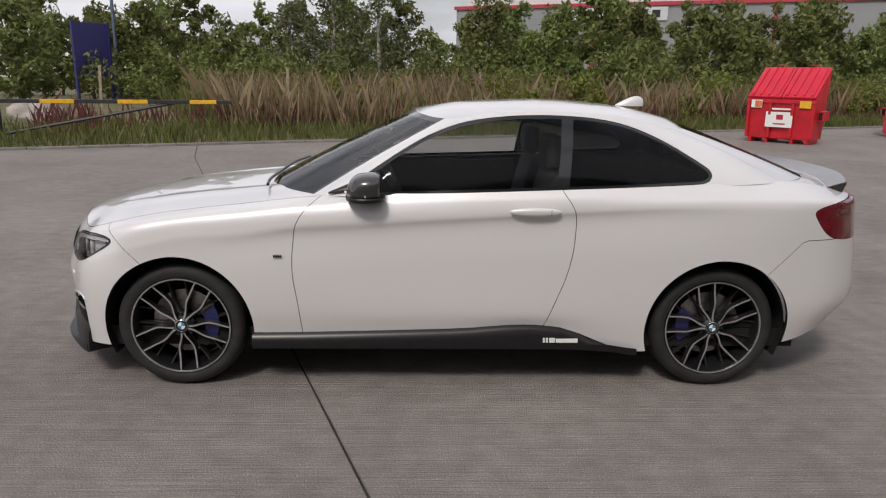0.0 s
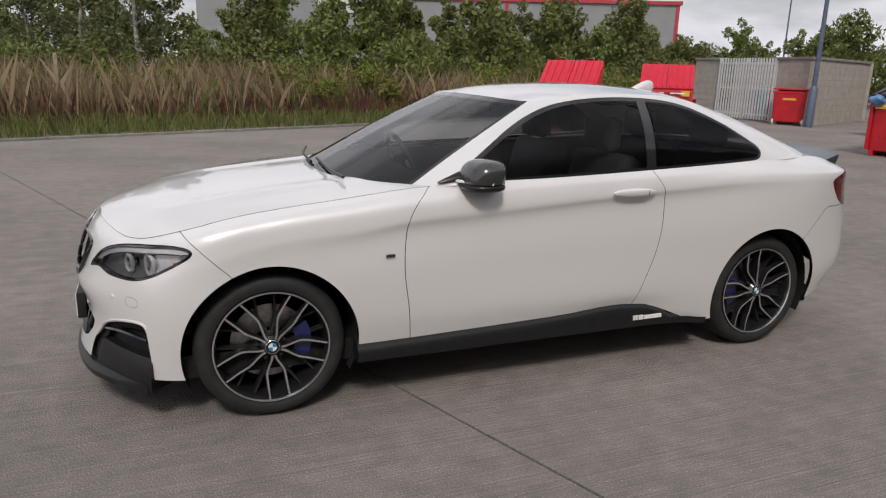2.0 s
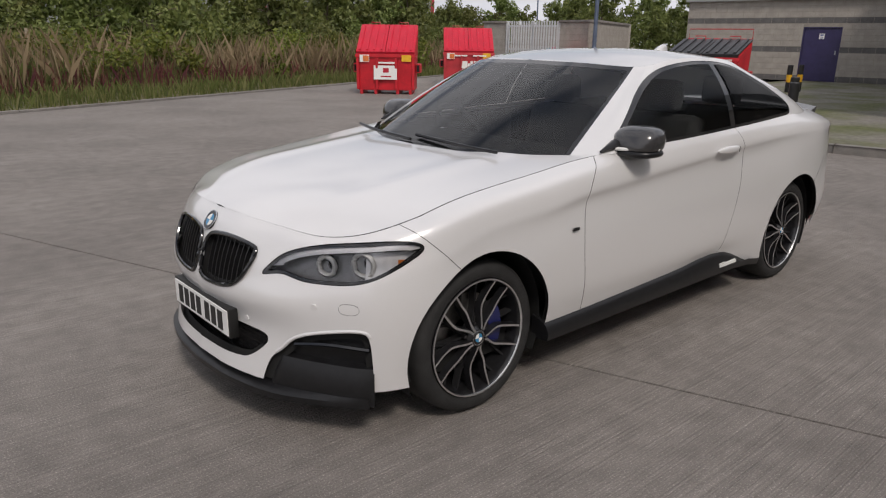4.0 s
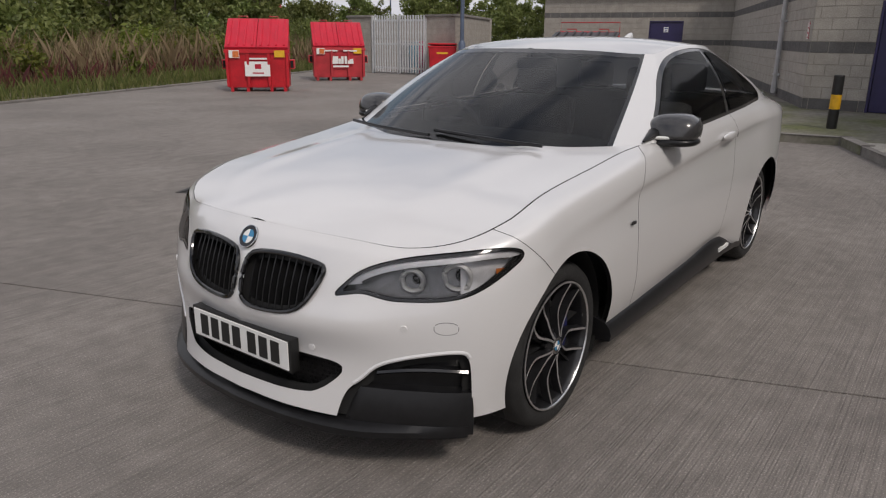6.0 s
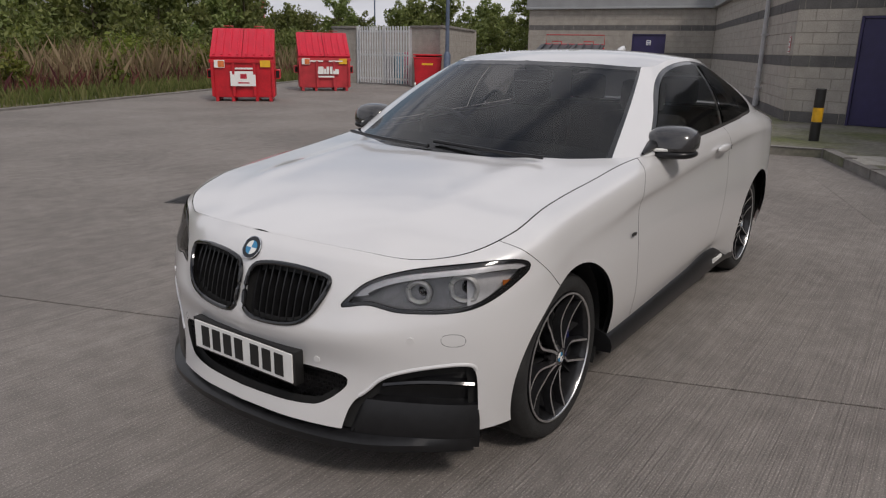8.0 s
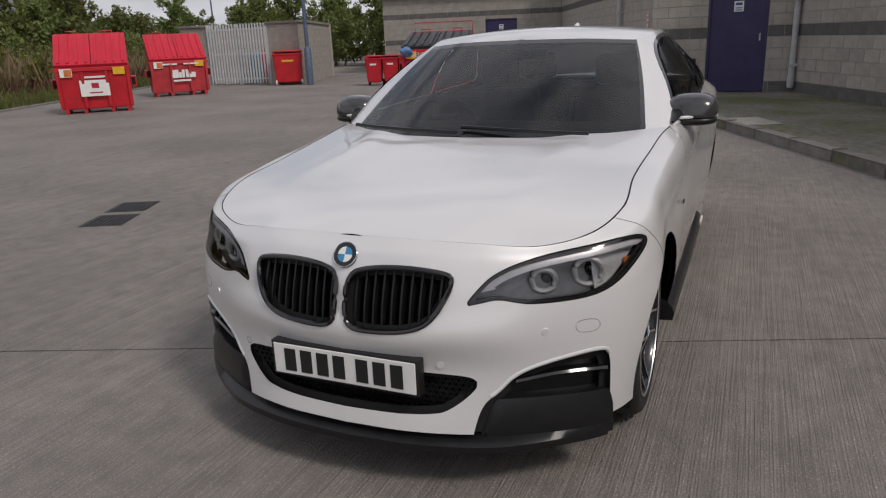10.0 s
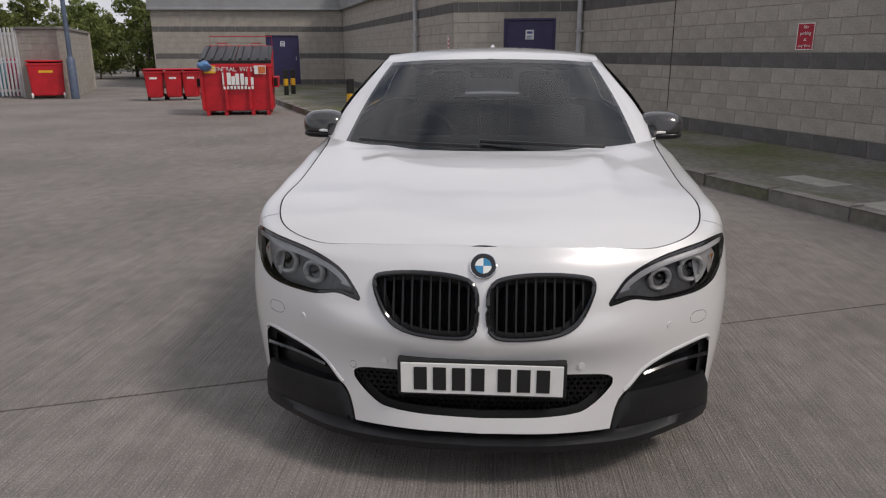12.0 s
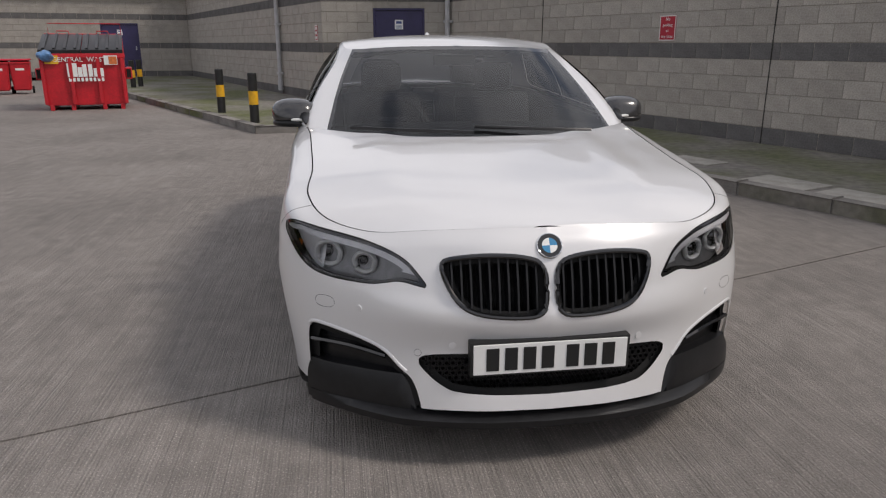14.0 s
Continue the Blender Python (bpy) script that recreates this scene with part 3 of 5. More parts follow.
# lower intake mesh bars, ducts and splitter
grid_v, grid_f = [], []
for i in range(40):
    for j in range(7):
        y, z = -.43 + i * .0215 + (j % 2) * .010, .272 + j * .0175
        if sd_poly(INTAKE, (abs(y), z)) < .004:
            continue
        b = len(grid_v)
        x = -2.071 + .16 * y * y
        for q in range(6):
            a = math.pi / 3 * q + math.pi / 6
            grid_v += [(x, y + math.cos(a) * .0105, z + math.sin(a) * .0105), (x, y + math.cos(a) * .0075, z + math.sin(a) * .0075), (x + .02, y + math.cos(a) * .0075, z + math.sin(a) * .0075)]
        for q in range(6):
            r = (q + 1) % 6
            grid_f += [(b + q * 3, b + r * 3, b + r * 3 + 1, b + q * 3 + 1), (b + q * 3 + 1, b + r * 3 + 1, b + r * 3 + 2, b + q * 3 + 2)]
poly("intake_mesh", grid_v, grid_f, BLACKM, car, "black honeycomb intake mesh")
for s_ in (-1, 1):
    fl = flipped if s_ < 0 else (lambda v, f: (v, f))
    duct = poly("side_duct", *fl(*BODY.panel([pos(f_duct, -.004), lambda k: k[3] - .20], .045 * INW)), BLACKM, car, "black side duct", 50)
    v, f = [], []
    for i in range(17):
        u = .55 + .295 * i / 16
        z = .372 + .012 * math.sin(math.pi * i / 16) + .012 * i / 16
        a, b = Vector(body(u, 1.0)), plan(u)
        q = Vector((a.x, a.y, z))
        n = Vector((-.8, .6, 0)) if u > .6 else Vector((-.95, .3, 0))
        v += [tuple(q + n * -.004 + Vector((0, 0, .007))), tuple(q + n * .002), tuple(q + n * -.004 - Vector((0, 0, .007))), tuple(q - n * .05)]
    for i in range(16):
        for j in range(4):
            f.append((i * 4 + j, i * 4 + (j + 1) % 4, i * 4 + 4 + (j + 1) % 4, i * 4 + 4 + j))
    poly("blade", *fl(v, f), BLACKG, duct, "", 40)
    # carbon corner of the splitter
    v, f = [], []
    for i in range(25):
        u = .44 + .424 * i / 24
        top = .236 + .085 * min(1, max(0, (u - .44) / .05)) * (1 - .25 * (u - .44))
        p, q = plan(u), plan(u + .01)
        n = Vector((-(q - p)[1], (q - p)[0], 0)).normalized()
        n = Vector((-abs(n.x), abs(n.y), 0))
        c = Vector((p[0], p[1], 0))
        for off, z in ((-.05, top), (-.012, top - .006), (.006, top - .05), (.010, .200), (.008, .164), (-.08, .164)):
            v.append(tuple(c + n * off + Vector((0, 0, z))))
    for i in range(24):
        for j in range(6):
            f.append((i * 6 + j, i * 6 + (j + 1) % 6, i * 6 + 6 + (j + 1) % 6, i * 6 + 6 + j))
    f += [tuple(range(5, -1, -1)), tuple(24 * 6 + j for j in range(6))]
    poly("splitter_corner", *fl(v, f), BLACKM, car, "satin black splitter corner", 40)
v, f = [], []
N = 60
for i in range(N + 1):
    s_ = -.845 + 1.69 * i / N
    p, q = plan(abs(s_)), plan(abs(s_) + .01)
    n = Vector((-(q - p)[1], (q - p)[0], 0)).normalized()
    n = Vector((-abs(n.x), abs(n.y), 0))
    c = Vector((p[0], p[1], 0))
    for off, z in ((-.12, .206), (.012, .198), (.045 - .035 * max(0, abs(s_) - .5) / .36, .180), (.043 - .035 * max(0, abs(s_) - .5) / .36, .156), (-.12, .152)):
        w = c + n * off
        v.append((w.x, w.y * (1 if s_ >= 0 else -1), z))
for i in range(N):
    for j in range(5):
        f.append((i * 5 + j, i * 5 + (j + 1) % 5, i * 5 + 5 + (j + 1) % 5, i * 5 + 5 + j))
f += [tuple(range(4, -1, -1)), tuple(N * 5 + j for j in range(5))]
poly("front_splitter", v, f, BLACKM, car, "satin black front splitter", 40)

# sill skirts with a small printed mark
for s_ in (-1, 1):
    v, f = [], []
    M = 40
    for i in range(M + 1):
        x = -.985 + 1.93 * i / M
        u = next(k for k in us if plan(k)[0] >= x)
        t = RAILS[0](u)[0] + .004
        e = .02 * max(0, (x - .6) / .35)
        for y, z in ((.80, t + .02), (.868, t), (.888, t - .02), (.898, .25), (.892, .222 - e), (.80, .215 - e)):
            v.append((x, y * s_, min(z, t + .02)))
    for i in range(M):
        for j in range(6):
            f.append((i * 6 + j, i * 6 + (j + 1) % 6, i * 6 + 6 + (j + 1) % 6, i * 6 + 6 + j))
    f += [tuple(range(5, -1, -1)), tuple(M * 6 + j for j in range(6))]
    skirt = poly("side_skirt", v, f, BLACKM, car, "satin black side skirt", 40)
    mk = bmesh.new()
    for k, (a, b) in enumerate(((.465, .475), (.48, .49), (.497, .525), (.53, .64))):
        box(mk, a, .896 * s_ - .006, .262, b, .896 * s_ + .006, .284 if k < 3 else .28)
    part("printed_mark", mk, WHITEP, skirt, "small white printed mark")
poly("underbody", [(-1.75, -.78, .2), (1.8, -.78, .2), (1.8, .78, .2), (-1.75, .78, .2), (-1.75, -.78, .3), (1.8, -.78, .3), (1.8, .78, .3), (-1.75, .78, .3)],
     [(0, 3, 2, 1), (0, 1, 5, 4), (1, 2, 6, 5), (2, 3, 7, 6), (3, 0, 4, 7)], CAVITY, car)

# number plate with plain bars, roundel, sensors, washer cover
bm = bmesh.new()
box(bm, -2.128, -.268, .338, -2.09, .268, .458, .004)
plate = part("number_plate", bm, BARBLACK, car, "white number plate in a black holder", 40)
part("plate_face", boxed(-2.132, -.257, .346, -2.126, .257, .450, .002), mat("plate_white", (.80, .80, .78), .35, var=.03, scale=20), plate)
for i in range(7):
    y = .194 - i * .061 - (.022 if i > 3 else 0)
    part("bar", boxed(-2.1345, y - .021, .359, -2.131, y + .021, .437, .001), BARBLACK, plate)


def roundel(parent, c, nx, r, name="roundel"):
    """A round badge: black rim, blue and white quarters, facing along nx."""
    n = Vector(nx).normalized()
    s = n.cross(Vector((0, 0, 1))).normalized()
    up = s.cross(n)
    c = Vector(c)

    def disc(r0, r1, a0, a1, h, k=24):
        v, f = [], []
        for q in range(k + 1):
            a = a0 + (a1 - a0) * q / k
            dr = s * math.cos(a) + up * math.sin(a)
            v += [c + dr * r0 + n * h, c + dr * r1 + n * h, c + dr * (r1 + .0012) - n * .006]
        for q in range(k):
            f += [(q * 3, q * 3 + 1, q * 3 + 4, q * 3 + 3), (q * 3 + 1, q * 3 + 2, q * 3 + 5, q * 3 + 4)]
        return v, f
    ob = poly(name, *disc(0, r, 0, 2 * math.pi, .001, 40), BLACKG, parent, "blue, white and black round badge", 40)
    poly("badge_rim", *tube_geo([c + (s * math.cos(a) + up * math.sin(a)) * r + n * .001 for a in [2 * math.pi * q / 32 for q in range(32)]], r * .05, 5, True), CHROME, ob, "", 60)
    for q in range(4):
        poly("quarter", *disc(0, r * .62, q * math.pi / 2, (q + 1) * math.pi / 2, .0022, 8), WHITEP if q % 2 == 0 else BADGEBLUE, ob)
    return ob


roundel(car, (-2.058, 0, .752), (-.80, 0, .55), .041)


def on_skin(u, z, s_=1, out=0.0):
    """A place on the body skin at contour length u and height z."""
    lo, hi = 0.0, 6.0
    for _ in range(26):
        mid = (lo + hi) / 2
        lo, hi = (mid, hi) if section(u)(mid)[2] < z else (lo, mid)
    p, t = section(u)(lo), plan(u + .01) - plan(u)
    n = Vector((-abs(t[1]), abs(t[0]), 0)).normalized()
    return Vector((p[0] + n.x * out, (p[1] + n.y * out) * s_, p[2])), Vector((n.x, n.y * s_, 0))


for u, z in ((.32, .432), (.64, .532)):
    for s_ in (-1, 1):
        p, n = on_skin(u, z, s_, .001)
        lathe("parking_sensor", [(0, -.002), (.0115, -.002), (.0125, .006)], PAINT, car, "", 20, "y", Matrix.Translation(p) @ n.to_track_quat("-Y", "Z").to_matrix().to_4x4())
for s_ in (-1, 1):
    rect = rounded([(.735, .517), (.812, .517), (.812, .557), (.735, .557)], 2)
    tube("washer_cover", [on_skin(a, b, s_, -.0008)[0] for a, b in rect], .0014, TRIMGREY, car, "", 5, True)
    lip = [(.47, .325), (.50, .347), (.545, .394), (.62, .424), (.75, .450), (.82, .455), (.850, .442), (.857, .39), (.860, .34)]
    tube("duct_lip", [on_skin(a, b + .004, s_, -.003)[0] for a, b in rounded(lip + lip[::-1], 2)[: 4 * len(lip) + 8]][4:-14], .0075, PAINT, car, "", 8)
tube("tow_cover", [on_skin(.435 + .012 * math.cos(a), .40 + .012 * math.sin(a), 1, -.0008)[0] for a in [2 * math.pi * q / 24 for q in range(24)]], .0013, TRIMGREY, car, "", 5, True)

# door handles, wing badges, mirrors
for s_ in (-1, 1):
    bm = bmesh.new()
    bmesh.ops.create_uvsphere(bm, u_segments=24, v_segments=12, radius=1)
    for v in bm.verts:
        e = abs(v.co.x) ** 2
        v.co = Vector((.40 + v.co.x * .125, s_ * (.905 + v.co.y * .016 * (1 - .3 * e)), .927 + math.copysign(abs(v.co.z) ** .8, v.co.z) * .021 * (1 - .15 * e)))
    h = part("door_handle", bm, PAINT, car, "body-coloured pull handle", 60)
    part("key_cap", boxed(.472, s_ * .9205 - .001, .913, .4735, s_ * .9205 + .001, .941, 0), CAVITY, h)
    bm = bmesh.new()
    for k in range(5):
        box(bm, -.862 + k * .0085, .898 * s_ - .003, .693, -.862 + k * .0085 + .006, .898 * s_ + .003, .707 - .001 * abs(k - 2))
    part("wing_badge", bm, BLACKG, car, "small dark wing badge")

    def shape(bm, cx, cy, cz, a, b, c, cut=None, pw=.75):
        for v in bm.verts:
            x, y, z = (math.copysign(abs(q) ** pw, q) for q in v.co)
            if cut is not None and z < cut:
                z = cut
            v.co = Vector((cx + x * a, s_ * (cy + y * b), cz + z * c))
    bm = bmesh.new()
    bmesh.ops.create_uvsphere(bm, u_segments=28, v_segments=18, radius=1)
    shape(bm, -.415, .878, 1.034, .092, .112, .070, -.50)
    for v in bm.verts:
        v.co.x += .05 * (abs(v.co.y) - .8) + (.02 * (v.co.z - 1.03) / .08)
        if v.co.x > -.345:
            v.co.x = -.345
    mir = part("door_mirror", bm, CARBON, car, "carbon-capped door mirror", 50)
    bm = bmesh.new()
    bmesh.ops.create_uvsphere(bm, u_segments=24, v_segments=12, radius=1)
    shape(bm, -.42, .870, .986, .095, .118, .024)
    for v in bm.verts:
        v.co.x += .05 * (abs(v.co.y) - .8)
    part("mirror_base", bm, BLACKM, mir, "", 50)
    tube("indicator", [(-.515 + .055 * (t - .2) + .10 * t ** 4, s_ * (.80 + .20 * t), 1.004 + .004 * t) for t in [q / 12 for q in range(1, 12)]], .0075, WHITEP, mir, "white indicator strip", 8)
    tube("mirror_arm", [(-.42, .76 * s_, .985), (-.45, .81 * s_, .982), (-.44, .87 * s_, .985)], [.035, .028, .03], BLACKM, mir, "", 10, False, .5)
    part("mirror_glass", boxed(-.3449, min(s_ * .80, s_ * .965), 1.004, -.3435, max(s_ * .80, s_ * .965), 1.086, 0), CHROME, mir)
    v, f = tube_geo([(-.60, edge_at(-.60)[0] * s_, .995), (-.50, (edge_at(-.5)[0] - .01) * s_, 1.02), (-.36, (edge_at(-.36)[0] - .014) * s_, 1.005)], [.006, .03, .012], 8, False, .8)
    poly("mirror_sail", v, f, BLACKM, mir, "", 50)

# wipers
for y0, y1 in ((.05, .60), (-.52, .04)):
    tube("wiper", [(-.985 + .03 * t + .36 * max(0, abs(y0 + (y1 - y0) * t) - .3) ** 1.6, y0 + (y1 - y0) * t, 0.988 + .02 * t) for t in [q / 10 for q in range(11)]], .008, BLACKM, car, "", 6)


# wheels
def wheel(x, y, s_, phase):
    """A wheel with five bright and five dark double spokes; s_ is the outer side."""
    hub = new("wheel")
    hub.parent = car
    hub.matrix_basis = Matrix.Translation((x, y, .32)) @ (Matrix.Identity(4) if s_ < 0 else pose(0, 0, 0, 0, 0, 180))
    # local -y is the outer side
    lathe("tyre", [(.247, .205), (.262, .215), (.300, .212), (.316, .195), (.320, .16), (.3205, .10), (.320, .05), (.315, .014), (.302, -.006), (.285, -.014), (.262, -.012), (.249, -.004), (.246, .01)], RUBBER, hub, "low-profile tyre", 72)
    lathe("rim", [(.2475, -.004), (.2475, -.010), (.241, -.012), (.236, -.006), (.231, .012), (.224, .06), (.220, .20)], DARKALLOY, hub, "black rim", 72)
    lathe("rim_edge", [(.2465, -.0095), (.2462, -.0128), (.2405, -.0132), (.2385, -.009)], ALLOY, hub, "polished rim edge", 72)
    lathe("brake_disc", [(.06, .085), (.165, .085), (.168, .09), (.168, .108), (.06, .108)], DISC, hub, "", 48)
    lathe("barrel", [(.218, .18), (.0, .18)], CAVITY, hub, "", 32)
    v, f = [], []
    for r0, r1 in ((.105, .175),):
        for q in range(13):
            a = radians(-30 + 60 * q / 12) + (0 if x < 0 else math.pi)
            a = -a if s_ > 0 else a
            for r, h in ((r0, .075), (r0, .045), (r1, .045), (r1, .075)):
                v.append((math.cos(a) * r, h, math.sin(a) * r))
        for q in range(12):
            for j in range(4):
                f.append((q * 4 + j, q * 4 + (j + 1) % 4, q * 4 + 4 + (j + 1) % 4, q * 4 + 4 + j))
        f += [(3, 2, 1, 0), (48, 49, 50, 51)]
    poly("brake_caliper", v, f, CALIPER, hub, "dark blue caliper", 40)
    for k in range(10):
        bright = k % 2 == 0
        for e in (-1, 1):
            a0 = radians(phase + 36 * k)
            pts = []
            for q in range(15):
                t = q / 14
                r = .036 + .205 * t
                w = e * (.0060 + .030 * min(1, t / .48) ** 2 * (3 - 2 * min(1, t / .48)) + .006 * t)
                pts.append((r, w, -.006 + .022 * math.sin(math.pi * min(1, t * 1.05)) * .9 + (0 if bright else .034)))
            v, f, vt, ft = [], [], [], []
            for i, (r, w, h) in enumerate(pts):
                hw = (.0056 if bright else .0050) - .0012 * i / 14
                ca, sa = math.cos(a0), math.sin(a0)

                def put(rr, ww, hh):
                    return (ca * rr - sa * ww, hh, sa * rr + ca * ww)
                v += [put(r, w - hw - .003, h + .03), put(r, w - hw, h), put(r, w + hw, h), put(r, w + hw + .003, h + .03)]
                vt += [put(r, w - hw * .9, h - .0012), put(r, w + hw * .9, h - .0012)]
            for i in range(14):
                for j in range(3):
                    f.append((i * 4 + j, i * 4 + j + 1, i * 4 + 5 + j, i * 4 + 4 + j))
                ft.append((i * 2, i * 2 + 1, i * 2 + 3, i * 2 + 2))
            sp_ = poly("spoke", v, f, DARKALLOY if bright else DARKSPOKE, hub, "", 40)
            if bright:
                poly("machined_face", vt, ft, ALLOY, sp_, "bright machined face", 40)
    lathe("hub_centre", [(.0, -.002), (.033, -.002), (.046, .012), (.05, .06)], DARKALLOY, hub, "", 32)
    roundel(hub, (0, -.004, 0), (0, -1, 0), .030, "hub_cap")
    for k in range(5):
        a = radians(phase + 36 + 72 * k)
        lathe("wheel_bolt", [(0, .012), (.008, .012), (.009, .03)], DARKALLOY, hub, "", 8, "y", Matrix.Translation((math.cos(a) * .056, 0, math.sin(a) * .056)))
    return hub


for s_, y in ((-1, -.834), (1, .834)):
    wheel(-1.345, y, s_, 60)
    wheel(1.345, y, s_, 31)
    for x in (-1.345, 1.345):
        v, f = [], []
        for q in range(33):
            a = radians(-25 + 230 * q / 32)
            for r, yy in ((.372, .83), (.372, .50), (.05, .50)):
                v.append((x + math.cos(a) * r, yy * s_, .325 + math.sin(a) * r))
        for q in range(32):
            for j in range(2):
                f.append((q * 3 + j, q * 3 + j + 1, q * 3 + 4 + j, q * 3 + 3 + j))
        poly("wheel_arch_liner", v, f, CAVITY, car, "", 40)


# cabin: seats, wheel, dash
def seat(name, x, y, w):
    st = new(name)
    st.parent = car
    part("cushion", boxed(x - .28, y - w / 2, .42, x + .25, y + w / 2, .58, .05), FABRIC, st, "", 60)
    part("backrest", boxed(x + .16, y - w / 2, .50, x + .30, y + w / 2, 1.09, .05, Matrix.Translation((x + .2, y, .5)) @ pose(0, 0, 0, 0, 15, 0) @ Matrix.Translation((-x - .2, -y, -.5))), FABRIC, st, "", 60)
    part("headrest", boxed(x + .28, y - .13, 1.08, x + .38, y + .13, 1.26, .045), FABRIC, st, "", 60)


for y in (-.37, .37):
    seat("front_seat", .22, y, .50)
seat("rear_seat", 1.0, -.33, .5)
seat("rear_seat", 1.0, .33, .5)
bm = bmesh.new()
box(bm, -.78, -.68, .70, -.42, .68, .955, .07)
part("dashboard", bm, FABRIC, car, "", 60)
part("door_card", boxed(-.6, -.80, .45, .5, -.77, .985, .01), FABRIC, car)
part("door_card", boxed(-.6, .77, .45, .5, .80, .985, .01), FABRIC, car)
part("cabin_floor", boxed(-.8, -.78, .30, 1.6, .78, .36, .01), CAVITY, car)
part("parcel_shelf", boxed(1.3, -.62, .95, 1.85, .62, 1.02, .02), FABRIC, car)
sw = new("steering_wheel")
sw.parent = car
sw.matrix_basis = pose(-.36, .37, .935, 0, 65, 0)
tube("wheel_rim", [(math.cos(a) * .185, math.sin(a) * .185, 0) for a in [2 * math.pi * q / 36 for q in range(36)]], .016, FABRIC, sw, "", 8, True)
part("wheel_boss", boxed(-.07, -.08, -.03, .07, .08, .02, .02), FABRIC, sw)
part("wheel_spoke", boxed(-.02, -.18, -.01, .02, .18, .01, .005), SILVER, sw)
im = part("interior_mirror", boxed(-.13, -.12, 1.255, -.10, .12, 1.315, .012), BLACKM, car, "", 60)


# ---- ground ----
GRASSG = mat("rough_grass_ground", (0.09, 0.10, 0.035), 0.95, color2=(0.14, 0.115, 0.06), scale=0.9, fine=0.3, bump=0.6, bscale=14)
def concrete(name):
    """Brushed grey concrete with stains, broom lines and grit."""
    m = mat(name, (0.252, 0.228, 0.208), 0.86, color2=(0.192, 0.173, 0.158), scale=0.55, fine=0.13, bump=0.9, bscale=110)
    n, l = m.node_tree.nodes, m.node_tree.links
    b = n["Principled BSDF"]
    tc = n.new("ShaderNodeTexCoord")
    mpn = n.new("ShaderNodeMapping")
    mpn.inputs["Rotation"].default_value = (0, 0, radians(-18))
    mpn.inputs["Scale"].default_value = (1.3, 150, 1)
    l.new(tc.outputs["Object"], mpn.inputs["Vector"])
    t = n.new("ShaderNodeTexNoise")
    t.inputs["Scale"].default_value, t.inputs["Detail"].default_value = 1.0, 4
    l.new(mpn.outputs["Vector"], t.inputs["Vector"])
    sp = n.new("ShaderNodeTexNoise")
    sp.inputs["Scale"].default_value, sp.inputs["Detail"].default_value = 130, 2
    l.new(tc.outputs["Object"], sp.inputs["Vector"])
    def rng(node, a, c, lo, hi):
        mr = n.new("ShaderNodeMapRange")
        mr.inputs["From Min"].default_value, mr.inputs["From Max"].default_value = a, c
        mr.inputs["To Min"].default_value, mr.inputs["To Max"].default_value = lo, hi
        l.new(node.outputs["Fac"], mr.inputs["Value"])
        return mr
    m1, m2 = rng(t, .32, .68, .78, 1.20), rng(sp, .56, .70, .93, 1.65)
    mu = n.new("ShaderNodeMath")
    mu.operation = "MULTIPLY"
    l.new(m1.outputs["Result"], mu.inputs[0])
    l.new(m2.outputs["Result"], mu.inputs[1])
    hs = n.new("ShaderNodeHueSaturation")
    l.new(mu.outputs["Value"], hs.inputs["Value"])
    old = b.inputs["Base Color"].links[0].from_socket
    l.new(old, hs.inputs["Color"])
    l.new(hs.outputs["Color"], b.inputs["Base Color"])
    bp = next(k for k in n if k.type == "BUMP")
    ad = n.new("ShaderNodeMath")
    ad.operation = "ADD"
    l.new(bp.inputs["Height"].links[0].from_socket, ad.inputs[0])
    l.new(t.outputs["Fac"], ad.inputs[1])
    l.new(ad.outputs["Value"], bp.inputs["Height"])
    return m


CONC = concrete("brushed_concrete")
JOINT = mat("joint_filler", (0.035, 0.033, 0.03), 0.9, var=0.3, scale=9)
KERB = mat("kerb_concrete", (0.20, 0.187, 0.172), 0.88, var=0.18, scale=5, fine=0.2, bump=0.4, bscale=90, rnd=0.12)
PAVE = mat("mossy_pavement", (0.20, 0.185, 0.165), 0.92, color2=(0.105, 0.115, 0.045), scale=0.75, fine=0.25, bump=0.5, bscale=60)
ground = tagged(poly("ground", [(-400, -400, -.03), (400, -400, -.03), (400, 400, -.03), (-400, 400, -.03)], [(0, 1, 2, 3)], GRASSG), "rough grassy earth reaching the horizon", "ground", "", "structure")
KA = Vector((-8, 9.71))
KD = Vector((1, 0.422)).normalized()
KN = Vector((-KD.y, KD.x))


def verge(s, off=0.0):
    p = KA + KD * s + KN * off
    return p.x, p.y


yard = tagged(poly("yard", [(-40, -40, -.012), (60, -40, -.012), (*verge(75), -.012), (*verge(-50), -.012)], [(0, 1, 2, 3)], JOINT), "dark joint filler under the concrete yard slabs", "ground", "", "structure")
# slabs: bays between a long joint and its parallels
JD = Vector((.347, -.938)).normalized()
JN = Vector((-JD.y, JD.x))
J0 = Vector((-1.0, -.05))
bays = []
for i in range(-7, 13):
    for j in range(-7, 6):
        a, b, c, e = i * 4.6 + (.007 if i == 0 else .002), (i + 1) * 4.6 - (.007 if i == -1 else .002), j * 6.2 + 2.9 + .0015, (j + 1) * 6.2 + 2.9 - .0015
        q = [J0 + JN * u + JD * w for u, w in ((a, c), (b, c), (b, e), (a, e))]
        if all((p - KA).dot(KN) > 0 for p in q):
            continue
        q = [p if (p - KA).dot(KN) <= -.02 else p - KN * ((p - KA).dot(KN) + .02) for p in q]
        bays.append(q)
